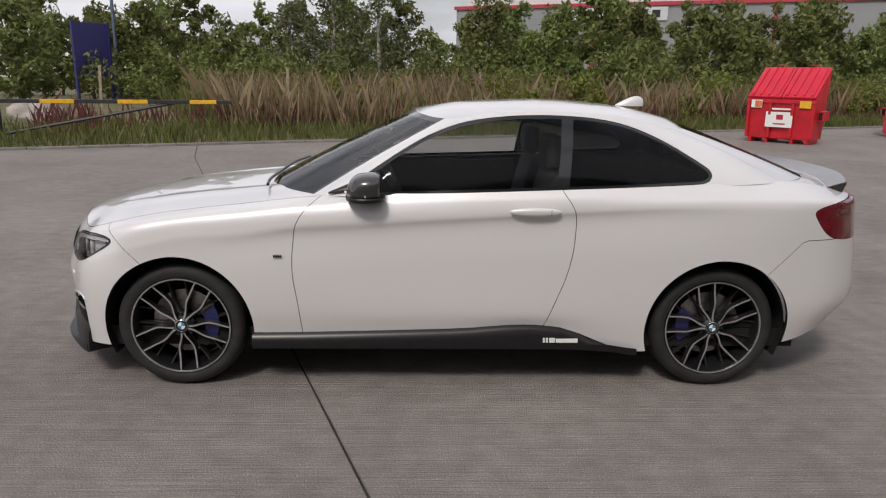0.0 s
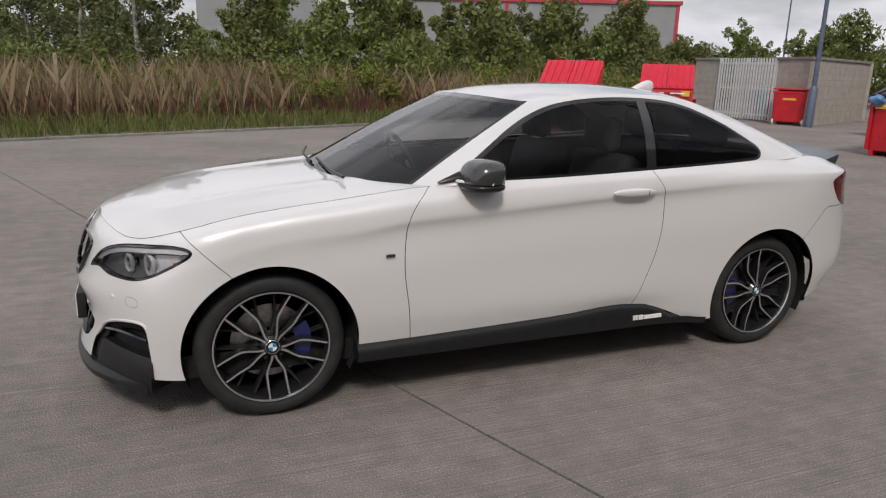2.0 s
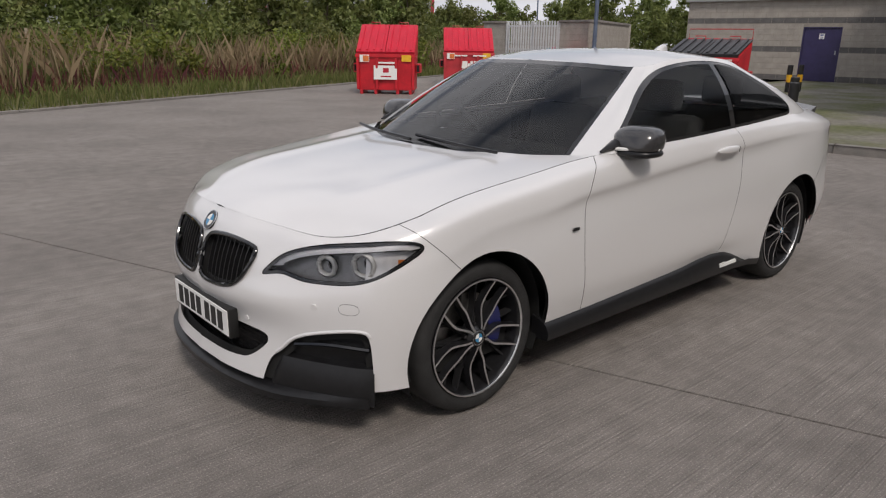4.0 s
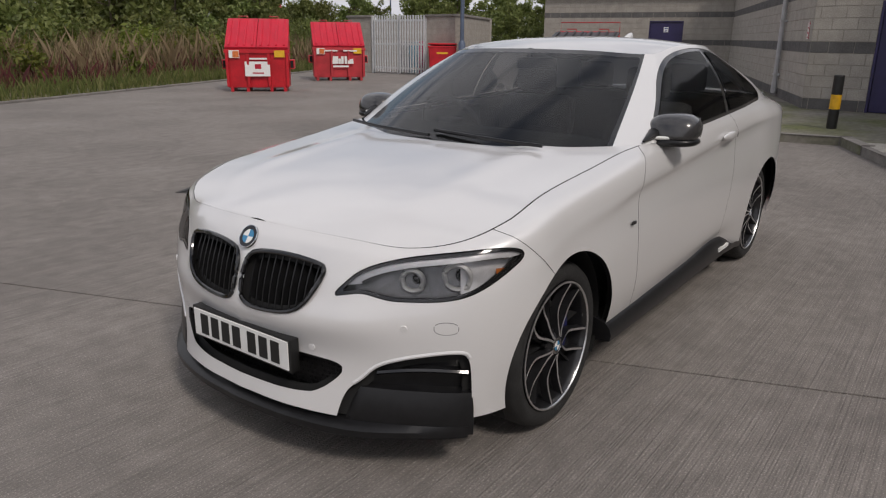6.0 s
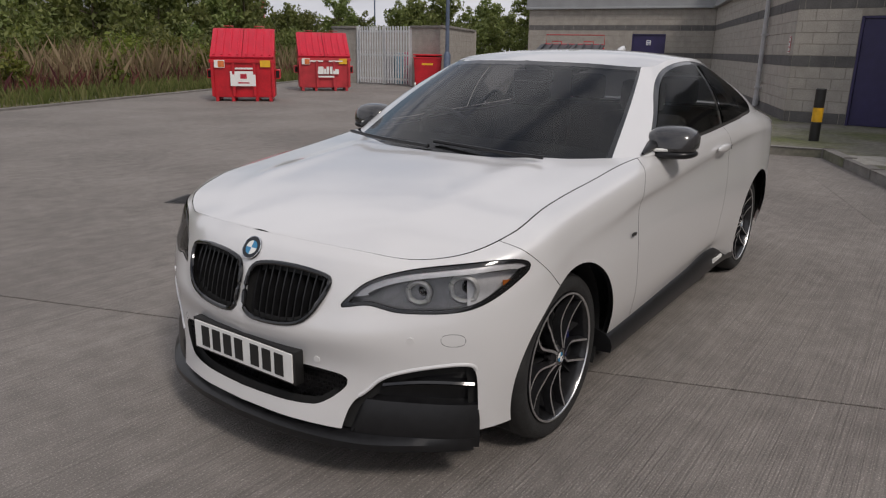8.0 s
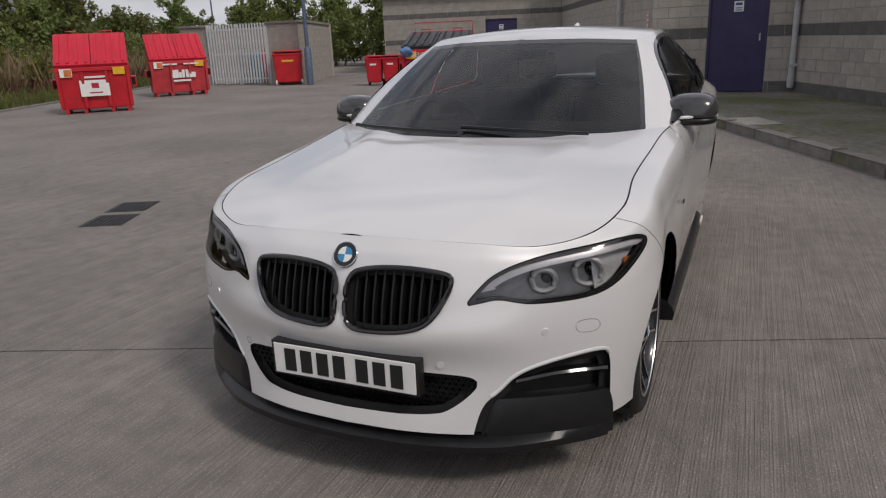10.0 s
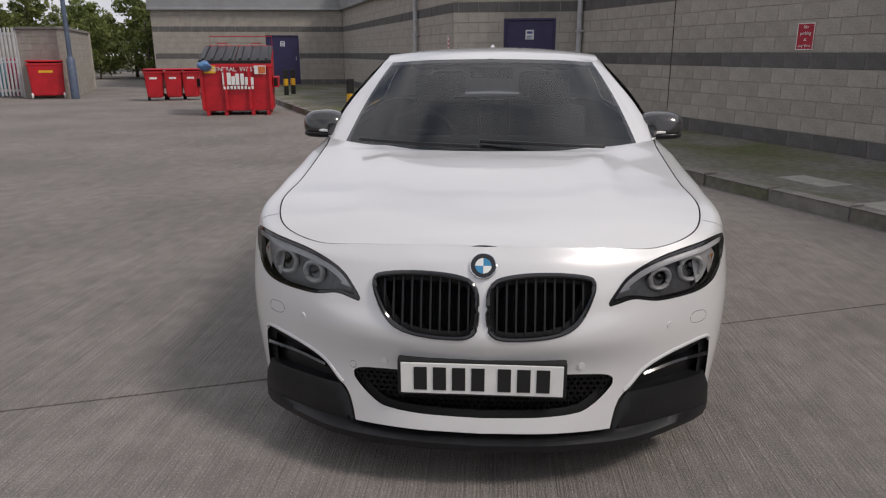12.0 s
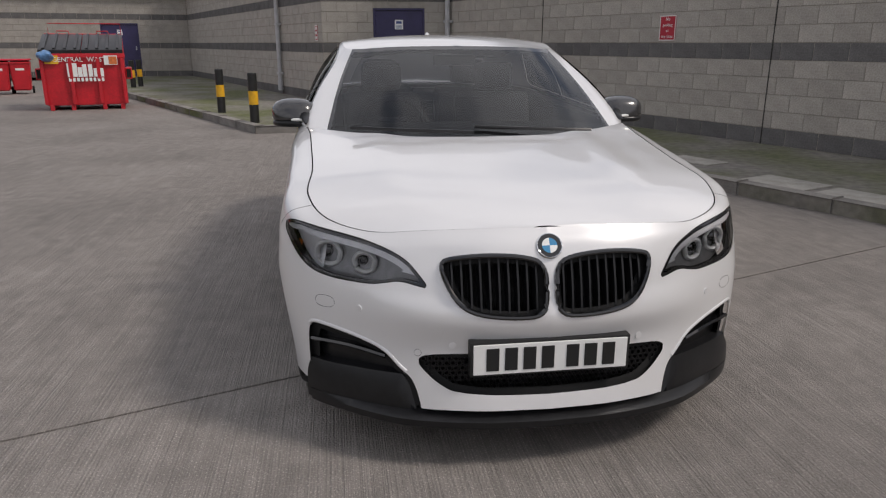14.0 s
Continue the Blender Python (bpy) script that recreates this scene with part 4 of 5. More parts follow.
for q in bays:
    poly("concrete_slab", [(p.x, p.y, z) for z in (-.010, 0) for p in q], [(4, 5, 6, 7), (0, 1, 5, 4), (1, 2, 6, 5), (2, 3, 7, 6), (3, 0, 4, 7)], CONC, yard)


def kerb_run(name, pts, h, w, side, parent):
    """Kerb stones 0.9 m long along a line, their top h above the ground."""
    me = {}
    for (x0, y0), (x1, y1) in zip(pts, pts[1:]):
        L = math.hypot(x1 - x0, y1 - y0)
        k = max(1, round(L / .915))
        key = round(L / k, 3)
        if key not in me:
            bm = bmesh.new()
            box(bm, .004, 0, -.05, L / k - .004, w * side, h, .014)
            me[key] = bpy.data.meshes.new("kerb_stone")
            bm.to_mesh(me[key])
            bm.free()
            me[key].materials.append(KERB)
        a = math.atan2(y1 - y0, x1 - x0)
        for i in range(k):
            t = i / k
            ob = new("kerb_stone", me[key])
            ob.parent = parent
            ob.matrix_basis = Matrix.Translation((x0 + (x1 - x0) * t, y0 + (y1 - y0) * t, random.uniform(-.004, .004))) @ Matrix.Rotation(a + random.uniform(-.006, .006), 4, "Z")


# pavement along the building
KP = [(-14.02, -10.18), (-2.21, -4.92), (7.73, -0.44), (7.38, 1.95), (22.92, 9.66)]
pv = [(x, y, .115) for x, y in KP] + [(25.95, 9.63, .115), (26.61, 6.30, .115), (12.25, 0.85, .115), (12.03, -1.90, .115), (-14.04, -12.53, .115)]
pavement = tagged(poly("pavement", pv + [(x, y, -.02) for x, y, z in pv], [tuple(range(10))] + [(i, i + 10, (i + 1) % 10 + 10, (i + 1) % 10) for i in range(10)], PAVE), "worn concrete pavement with green moss beside the building", "pavement", "", "structure")
kerb_run("kerb_stone", KP[:5], .125, .13, -1, pavement)
COVER = mat("pale_cover", (0.36, 0.34, 0.30), 0.9, var=0.15, scale=6, fine=0.2, bump=0.3, bscale=80)
for (x, y), (w, h) in (((3.26, -3.30), (.62, .36)), ((1.87, -3.47), (.66, .52)), ((1.18, -3.71), (.62, .52)), ((6.97, -1.14), (.85, .5))):
    ob = tagged(part("inspection_cover", boxed(-w / 2, -h / 2, 0, w / 2, h / 2, .012, .004), COVER, None, "", 40), "pale concrete inspection cover set in the pavement", "cover", "covers in the pavement")
    ob.matrix_basis = pose(x, y, .113, 0, 0, 23)
DRAIN = mat("drain_iron", (0.03, 0.028, 0.027), 0.6, 0.3, var=0.3, scale=25)
for x, y in ((0.40, 3.86), (0.87, 4.08)):
    ob = thing("drain_grate", "dark iron drain grate set in the concrete", "drain", pose(x, y, 0, 0, 0, 24), "drain grates")
    part("grate_frame", boxed(-.20, -.18, -.005, .20, .18, .004, .002), DRAIN, ob)
    for k in range(7):
        part("grate_bar", boxed(-.17, -.155 + k * .045, .0035, .17, -.135 + k * .045, .009, .001), DRAIN, ob)

# ---- building ----
BLOCK = mat("cream_block", (0.37, 0.342, 0.305), 0.9, var=0.10, scale=3.5, fine=0.18, bump=0.5, bscale=70, rnd=0.10)
DARKBLOCK = mat("grey_block", (0.125, 0.12, 0.118), 0.9, var=0.14, scale=3.5, fine=0.2, bump=0.5, bscale=70, rnd=0.12)
MORTAR = mat("mortar", (0.30, 0.275, 0.24), 0.95, var=0.12, scale=9, bump=0.4, bscale=80)
PURPLE = mat("navy_paint", (0.028, 0.022, 0.085), 0.4, var=0.12, scale=5, fine=0.1)
FASCIA = mat("grey_cladding", (0.33, 0.34, 0.35), 0.45, var=0.06, scale=2, fine=0.04)
GATEP = mat("pale_gate_paint", (0.56, 0.57, 0.58), 0.5, var=0.08, scale=10)
PIPE = mat("pale_pipe", (0.46, 0.46, 0.47), 0.45, var=0.08, scale=6)
STEELGREY = mat("galvanised_steel", (0.42, 0.43, 0.45), 0.42, 0.6, var=0.15, scale=14)
CH, BL = .213, .44
near_left = [300]


def block_wall(name, p, q, z0, rows, dark, t=.25, doors=(), label="", nearest=False):
    """A wall of blocks from p to q (its outer face to the left of the way): mortar core, blocks proud of it."""
    p, q = Vector(p), Vector(q)
    L = (q - p).length
    a = math.atan2((q - p).y, (q - p).x)
    at = Matrix.Translation((p.x, p.y, z0)) @ Matrix.Rotation(a, 4, "Z")
    H = rows * CH
    bm = bmesh.new()
    cuts = sorted(doors)
    x = 0.0
    for d0, d1, dh in cuts:
        if d0 > x:
            box(bm, x, -t, 0, d0, -.006, H)
        box(bm, d0, -t, dh, d1, -.006, H)
        x = d1
    box(bm, x, -t, 0, L, -.006, H)
    wall = tagged(part(name, bm, MORTAR, None, "", None, at), label, "wall", "", "structure")
    cache, rest = {}, {}
    for r in range(rows):
        x = -(BL / 2 if r % 2 else 0)
        while x < L:
            x0, x1 = max(0, x), min(L, x + BL)
            x += BL
            if x1 - x0 < .05:
                continue
            spans = [(x0, x1)]
            for d0, d1, dh in cuts:
                if r * CH < dh - .02:
                    spans = [s for u, w in spans for s in ((u, min(w, d0)), (max(u, d1), w)) if s[1] - s[0] > .04]
            for u, w in spans:
                m = DARKBLOCK if r in dark else BLOCK
                near = nearest and near_left[0] > 0 and 26.6 < u < 35.2
                if near:
                    near_left[0] -= 1
                    k = (round(w - u, 3), m.name)
                    if k not in cache:
                        b2 = bmesh.new()
                        box(b2, .004, -.03, .004, w - u - .004, 0, CH - .004, .006)
                        cache[k] = bpy.data.meshes.new("block")
                        b2.to_mesh(cache[k])
                        b2.free()
                        cache[k].materials.append(m)
                    ob = new("block", cache[k])
                    ob.parent = wall
                    ob.matrix_basis = Matrix.Translation((u, random.uniform(-.002, .002), r * CH))
                else:
                    vs_, fs_ = rest.setdefault(m.name, ([], []))
                    n = len(vs_)
                    e = random.uniform(-.002, .002)
                    x0_, x1_, z0_, z1_ = u + .004, w - .004, r * CH + .004, (r + 1) * CH - .004
                    vs_ += [(x0_, -.01, z0_), (x1_, -.01, z0_), (x1_, -.01, z1_), (x0_, -.01, z1_), (x0_ + .004, e, z0_ + .004), (x1_ - .004, e, z0_ + .004), (x1_ - .004, e, z1_ - .004), (x0_ + .004, e, z1_ - .004)]
                    fs_ += [(n + 4, n + 5, n + 6, n + 7), (n, n + 1, n + 5, n + 4), (n + 1, n + 2, n + 6, n + 5), (n + 2, n + 3, n + 7, n + 6), (n + 3, n, n + 4, n + 7)]
    for k, (vs_, fs_) in rest.items():
        tagged(poly("blockwork", vs_, fs_, bpy.data.materials[k], wall), kind="stuff")
    return wall


Z0 = .115
DARK = {0, 5, 10}
WALLROWS = 14
A, B, C, D, E = Vector((-21.91, -15.63)), Vector((11.88, -1.81)), Vector((12.10, 0.93)), Vector((26.31, 6.40)), Vector((25.09, 14.05))
wall_near = block_wall("wall_near", A, B, Z0, WALLROWS, DARK, .25, (), "cream blockwork wall with dark grey bands", True)
DOOR2 = (.52, 1.64, 2.0)
wall_return = block_wall("wall_return", B, C, Z0, WALLROWS, DARK, .25, (DOOR2,), "cream blockwork return wall with a navy door")
wall_middle = block_wall("wall_middle", C, D, Z0, WALLROWS, DARK, .25, (), "cream blockwork wall with dark grey bands")
DOOR1 = (1.85, 3.2, 2.0)
wall_far = block_wall("wall_far", D, E, Z0, WALLROWS, DARK, .25, (DOOR1,), "cream blockwork end wall with dark grey bands")
roof_v = [(p.x, p.y) for p in (A, B, C, D, E)]


def ext(p, q, w):
    n = Vector((-(q - p).y, (q - p).x)).normalized()
    return n * w


# roof edge: a cladding band over each wall
for nm, p, q, z in (("roof_edge", A, B, 1), ("roof_edge", B, C, 1), ("roof_edge", C, D, 1), ("roof_edge", D, E, 0)):
    L = (q - p).length
    zz = Z0 + WALLROWS * CH
    bm = bmesh.new()
    box(bm, -.1, -.3, zz + .002, L + .1, .16, zz + .10, .01)
    box(bm, -.1, -.3, zz + .102, L + .1, .10, zz + 1.3, .01)
    ob = part(nm, bm, FASCIA, None, "", 40, Matrix.Translation((p.x, p.y, 0)) @ Matrix.Rotation(math.atan2((q - p).y, (q - p).x), 4, "Z"))
    tagged(ob, "grey metal cladding along the top of the building", "roof", "", "structure")
    for k in range(int(L / 1.2)):
        part("cladding_seam", boxed(k * 1.2 + .3, .10, zz + .11, k * 1.2 + .33, .112, zz + 1.29, 0), FASCIA, ob)
# the building's far sides and its flat roof close it off
hull = [A, B, C, D, E, E + Vector((20, 8)), Vector((45, -30)), Vector((-14, -34))]
tagged(poly("building_roof", [(p.x, p.y, 4.4) for p in hull], [tuple(range(8))], FASCIA), "flat grey building roof", "roof", "", "structure")
for p, q in ((hull[4], hull[5]), (hull[5], hull[6]), (hull[6], hull[7]), (hull[7], hull[0])):
    d = (q - p).normalized()
    tagged(part("wall_back", boxed(0, -.25, 0, (q - p).length, 0, 4.4, 0), BLOCK, None, "", None, Matrix.Translation((p.x, p.y, 0)) @ Matrix.Rotation(math.atan2(d.y, d.x), 4, "Z")), "plain blockwork back wall", "wall", "", "structure")


def on_wall(p, q, s, z, off=0.0):
    """A frame on the wall p-q, s along it: x along, y outwards, z up."""
    a = math.atan2((q - p).y, (q - p).x)
    return Matrix.Translation((p.x, p.y, 0)) @ Matrix.Rotation(a, 4, "Z") @ Matrix.Translation((s, off, z))


def steel_door(name, p, q, d):
    w, h = d[1] - d[0], d[2]
    ob = tagged(thing(name, "closed navy steel door with a small white notice", "door", on_wall(p, q, d[0], Z0)), kind="structure")
    part("leaf", boxed(.05, -.09, .01, w - .05, -.045, h - .05, .004), PURPLE, ob)
    part("frame_post", boxed(0, -.12, 0, .048, -.012, h, .004), PURPLE, ob)
    part("frame_post", boxed(w - .048, -.12, 0, w, -.012, h, .004), PURPLE, ob)
    part("frame_head", boxed(.05, -.12, h - .046, w - .05, -.012, h, .004), PURPLE, ob)
    nt = part("notice", boxed(w / 2 - .09, -.045, 1.56, w / 2 + .09, -.04, 1.76, .001), WHITEP, ob, "white notice with blue bars")
    for k, z in enumerate((1.58, 1.62, 1.68)):
        part("bar", boxed(w / 2 - .06, -.0405, z, w / 2 + .06, -.0385, z + (.05 if k == 2 else .018), 0), mat("notice_blue", (.05, .08, .25), .5), nt)
    part("handle", boxed(.12, -.045, 1.0, .15, -.01, 1.14, .004), STEELGREY, ob)
    return ob


steel_door("door_2", B, C, DOOR2)
steel_door("door_1", D, E, DOOR1)


def downpipe(m, label="pale grey downpipe fixed to the blockwork"):
    ob = thing("downpipe", label, "pipe", m, "downpipes on the building")
    tube("pipe", [(0, .085, .10), (0, .085, 3.02)], .055, PIPE, ob, "", 12)
    tube("shoe", [(0, .085, .34), (0, .085, .12)], .068, PIPE, ob, "", 12)
    for z in (.5, 1.7, 2.75):
        part("bracket", boxed(-.08, 0, z, .08, .145, z + .05, .004), PIPE, ob)
    return ob


downpipe(on_wall(A, B, 36.4, Z0))
downpipe(on_wall(C, D, 3.0, Z0))
downpipe(on_wall(C, D, 15.35, Z0))
downpipe(on_wall(A, B, 22.4, Z0))
# thin movement joints down the near wall
for s in (33.2, 28.5, 23.9):
    tagged(part("movement_joint", boxed(-.008, -.004, 0, .008, .004, WALLROWS * CH, 0), JOINT, None, "", None, on_wall(A, B, s, Z0)), "dark vertical movement joint in the wall", "trim", "", "structure")

RED = mat("sign_red", (.42, .015, .035), .4, var=.06, scale=8)


def lettering(name, body_, size, m, parent, at, align="CENTER"):
    cu = bpy.data.curves.new(name, "FONT")
    cu.body, cu.size, cu.align_x, cu.align_y, cu.extrude = body_, size, align, "CENTER", .0008
    cu.resolution_u = 2
    tmp = bpy.data.objects.new("tmp", cu)
    me = bpy.data.meshes.new_from_object(tmp)
    bpy.data.objects.remove(tmp)
    me.materials.clear()
    return link(name, me, m, parent, "", at)


def wall_sign(at, w, h, label, lines):
    ob = thing("wall_sign", label, "sign", at)
    part("panel", boxed(-w / 2, .0, -h / 2, w / 2, .010, h / 2, .002), RED, ob)
    fr = bmesh.new()
    for x0, z0, x1, z1 in ((-w / 2, -h / 2, w / 2, -h / 2 + .012), (-w / 2, h / 2 - .012, w / 2, h / 2), (-w / 2, -h / 2 + .012, -w / 2 + .012, h / 2 - .012), (w / 2 - .012, -h / 2 + .012, w / 2, h / 2 - .012)):
        box(fr, x0, .0095, z0, x1, .0125, z1)
    part("border", fr, WHITEP, ob)
    for i, t in enumerate(lines):
        z = h / 2 - h * (i + .5) / len(lines) * .92 - .012
        if t:
            lettering("lettering", t, h / len(lines) * .72, WHITEP, ob, Matrix.Translation((0, .0115, z)) @ pose(0, 0, 0, 90, 0, 180))
        else:
            part("bar", boxed(-w * .3, .010, z - .03, w * .3, .012, z + .03, 0), WHITEP, ob)
    return ob


wall_sign(on_wall(A, B, 30.25, 1.60), .30, .35, "red and white no-parking notice on the blockwork", ["No", "parking", "at", "any time"])
wall_sign(on_wall(C, D, .35, 1.60), .16, .32, "small red notice with white bars on the blockwork", ["", "", ""])


# ---- bins, bollards and the bin enclosure ----
BINRED = mat("bin_red_paint", (.50, .012, .022), .42, var=.16, scale=2.2, fine=.12, bump=.1, bscale=30)
BINRED2 = mat("bin_faded_red", (.46, .035, .045), .5, var=.2, scale=2.6, fine=.14)
LIDRED = mat("lid_red_plastic", (.56, .012, .035), .38, var=.08, scale=3)
LIDBLACK = mat("lid_black_plastic", (.02, .02, .022), .42, var=.25, scale=4)
YELLOW = mat("yellow_label", (.75, .42, .02), .5, var=.06, scale=12)
ORANGE = mat("orange_label", (.60, .16, .04), .5, var=.2, scale=20)
BOLLB = mat("bollard_black", (.014, .014, .014), .45, var=.25, scale=12)
BOLLY = mat("bollard_yellow", (.70, .38, .015), .45, var=.12, scale=12)


def lid_panel(w, l, m, parent, at):
    """A ribbed plastic lid, hinged at its far edge."""
    ob = part("lid", boxed(0, 0, 0, w, l, .035, .008), m, parent, "", 40, at)
    k = max(3, int(w / .17))
    for i in range(k):
        x = w * (i + .5) / k
        part("rib", boxed(x - .028, .05, .034, x + .028, l - .05, .062, .008), m, ob)
    part("lid_front", boxed(0, -.012, -.08, w, -.002, .03, .004), m, ob)
    return ob


def skip(label, at, w, d, hf, hb, paint, lid, mark, top="slope"):
    ob = thing("waste_bin", label, "bin", at, "large waste bins")
    v = [(.02, .06, .10), (w - .02, .06, .10), (w - .02, d - .10, .10), (.02, d - .10, .10), (0, 0, hf), (w, 0, hf), (w, d, hb), (0, d, hb)]
    bm = bmesh.new()
    q = [bm.verts.new(p) for p in v]
    for f in ((3, 2, 1, 0), (0, 1, 5, 4), (1, 2, 6, 5), (2, 3, 7, 6), (3, 0, 4, 7), (4, 5, 6, 7)):
        bm.faces.new([q[i] for i in f])
    bmesh.ops.bevel(bm, geom=list(bm.edges), offset=.018, segments=2, affect="EDGES")
    part("bin_body", bm, paint, ob, "", 40)
    part("top_rail", boxed(-.03, -.035, hf - .12, w + .03, -.004, hf - .03, .01), paint, ob)
    for x in (.0, w * .33, w * .66, w - .07):
        part("stiffener", boxed(x, -.022, .13, x + .07, .03, hf - .13, .008, pose(0, 0, 0, 1.5)), paint, ob)
    for x in (.08, w * .3, w * .68, w - .16):
        part("foot", boxed(x, .02, 0, x + .08, d - .15, .115, .006), paint, ob)
    for x, s in ((-.13, 1), (w + .005, 1)):
        pk = part("fork_pocket", boxed(x, .25, hf * .52, x + .125, d * .8, hf * .52 + .24, .015), paint, ob)
        part("pocket_mouth", boxed(x + .02, .246, hf * .52 + .03, x + .105, .252, hf * .52 + .21, 0), CAVITY, pk)
    a = math.degrees(math.atan2(hb - hf, d))
    L = math.hypot(hb - hf, d)
    for x in (0, w / 2 + .008):
        lid_panel(w / 2 - .008, L + .04, lid, ob, Matrix.Translation((x, -.03, hf + .012)) @ pose(0, 0, 0, a))
    tube("hinge_bar", [(.04, d + .02, hb + .05), (w - .04, d + .02, hb + .05)], .018, paint, ob)
    for x in (.25 * w, .75 * w):
        tube("lid_handle", [(x - .12, d - .02, hb), (x - .12, d, hb + .12), (x + .12, d, hb + .12), (x + .12, d - .02, hb)], .014, paint, ob, "", 6)
    # labels and marks on the front
    part("yellow_sticker", boxed(w * (.06 if mark == "big" else .78), -.012 - .024, hf * .80, w * (.06 if mark == "big" else .78) + .26, -.036 + .004, hf * .80 + .17, 0), YELLOW, ob, "yellow warning sticker")
    st = part("orange_sticker", boxed(w * (.76 if mark == "big" else .06), -.036, hf * .78, w * (.76 if mark == "big" else .06) + .26, -.032, hf * .78 + .19, 0), WHITEP, ob, "white and orange sticker")
    part("sticker_print", boxed(w * (.76 if mark == "big" else .06) + .09, -.0385, hf * .79, w * (.76 if mark == "big" else .06) + .25, -.036, hf * .78 + .17, 0), ORANGE, st)
    if mark == "board":
        bd = part("notice_board", boxed(w * .30, -.04, hf * .36, w * .70, -.03, hf * .70, .002), WHITEP, ob, "white notice with red shapes")
        part("shape", boxed(w * .46, -.043, hf * .53, w * .56, -.04, hf * .64, 0), RED, bd)
        part("bar", boxed(w * .42, -.043, hf * .42, w * .60, -.04, hf * .45, 0), RED, bd)
        part("printed_bar", boxed(w * .38, -.0385, hf * .745, w * .66, -.035, hf * .785, 0), WHITEP, ob, "white printed bar")
    if mark == "big":
        tube("lid_stop", [(.12, d + .02, hb), (.12, d + .02, hb + .28), (w - .02, d + .02, hb + .28), (w - .02, d + .02, hb)], .012, paint, ob, "thin red steel hoop behind the lids", 6)
        lettering("lettering", "GENERAL  WASTE", .135, WHITEP, ob, Matrix.Translation((w * .49, -.037, hf * .92 - .06)) @ pose(0, 0, 0, 90, 0, 0))
        hs, x0 = hf * .22, w * .31
        lg = bmesh.new()
        for a0, a1, c, e in ((0, .16, 0, .24), (.20, .25, 0, .17), (.29, .34, 0, .22), (.40, .45, 0, .22), (.50, .66, 0, .15)):
            box(lg, x0 + a0, -.039, hf * .58 + c, x0 + a1 + .03, -.034, hf * .58 + c + e * 1.15, .0)
        part("white_mark", lg, WHITEP, ob, "bold white mark in plain shapes")
        nb = bmesh.new()
        for k in range(9):
            box(nb, x0 + .01 + k * .078, -.039, hf * .50, x0 + .06 + k * .078, -.035, hf * .50 + .075)
        part("printed_bar", nb, WHITEP, ob, "row of small white bars")
    if mark == "small":
        lg = bmesh.new()
        for a0, a1, e in ((0, .16, .20), (.20, .25, .14), (.29, .34, .2), (.40, .45, .2), (.50, .66, .13)):
            box(lg, w * .36 + a0, -.039, hf * .50, w * .36 + a1 + .03, -.034, hf * .50 + e * 1.2)
        part("white_mark", lg, WHITEP, ob, "bold white mark in plain shapes")
        part("printed_bar", boxed(w * .37, -.037, hf * .40, w * .68, -.034, hf * .45, 0), WHITEP, ob)
        for x in (.2, .58):
            part("printed_bar", boxed(w * x, -.037, hf * .86, w * x + .45, -.034, hf * .90, 0), WHITEP, ob)
    return ob


skip("red steel waste bin with a red sloping lid on the yard", pose(8.14, 13.85, 0, 0, 0, -45), 1.59, .95, 1.095, 1.78, BINRED, LIDRED, "board")
skip("faded red steel waste bin with red lids beside the gate", pose(12.98, 15.76, 0, 0, 0, -39.5), 1.67, .99, 1.085, 1.80, BINRED2, LIDRED, "small")
b3 = skip("red general-waste bin with overfull black ribbed lids", pose(11.93, 6.71, 0, 0, 0, -76), 1.60, 1.2, 1.197, 1.51, BINRED, LIDBLACK, "big")
BAG = mat("blue_bag", (.10, .22, .42), .35, var=.3, scale=14)
bm = bmesh.new()
bmesh.ops.create_icosphere(bm, subdivisions=3, radius=.15)
for v in bm.verts:
    v.co *= 1 + .35 * noise.noise(v.co * 9)
    v.co.z *= .75
bg = tagged(part("rubbish_bag", bm, BAG, None, "", 70), "crumpled blue plastic bag sticking out of the bin lid", "bag")
bg.matrix_basis = pose(11.91, 6.57, 1.12)


def wheeled_bin(label, at, w, d, h, lidm, four=False, group="small wheeled bins"):
    ob = thing("wheelie_bin", label, "bin", at, group)
    bm = bmesh.new()
    q = [bm.verts.new(p) for p in ((.05, .05, .10), (w - .05, .05, .10), (w - .05, d - .06, .10), (.05, d - .06, .10), (0, 0, h * .9), (w, 0, h * .9), (w, d, h * .95), (0, d, h * .95))]
    for f in ((3, 2, 1, 0), (0, 1, 5, 4), (1, 2, 6, 5), (2, 3, 7, 6), (3, 0, 4, 7), (4, 5, 6, 7)):
        bm.faces.new([q[i] for i in f])
    bmesh.ops.bevel(bm, geom=list(bm.edges), offset=.03, segments=3, affect="EDGES")
    part("bin_body", bm, BINRED, ob, "", 50)
    part("rim", boxed(-.02, -.02, h * .87, w + .02, .03, h * .92, .01), BINRED, ob)
    part("lid", boxed(-.02, -.03, h * .955, w + .02, d + .03, h, .025, pose(0, 0, 0, 0)), lidm, ob, "", 50)
    part("label_bar", boxed(w * .3, -.002 + .012, h * .68, w * .7, .024, h * .76, 0), YELLOW if four else WHITEP, ob)
    xs = ((.06, .10), (w - .06, .10), (.06, d - .12), (w - .06, d - .12)) if four else ((.02, d - .06), (w - .02, d - .06))
    for x, y in xs:
        lathe("wheel", [(0, -.025), (.10, -.025), (.10, .025), (0, .025)], WHITEP if four else CAVITY, ob, "", 16, "y", Matrix.Translation((x, y, .10)) @ pose(0, 0, 0, 0, 0, 90))
    return ob


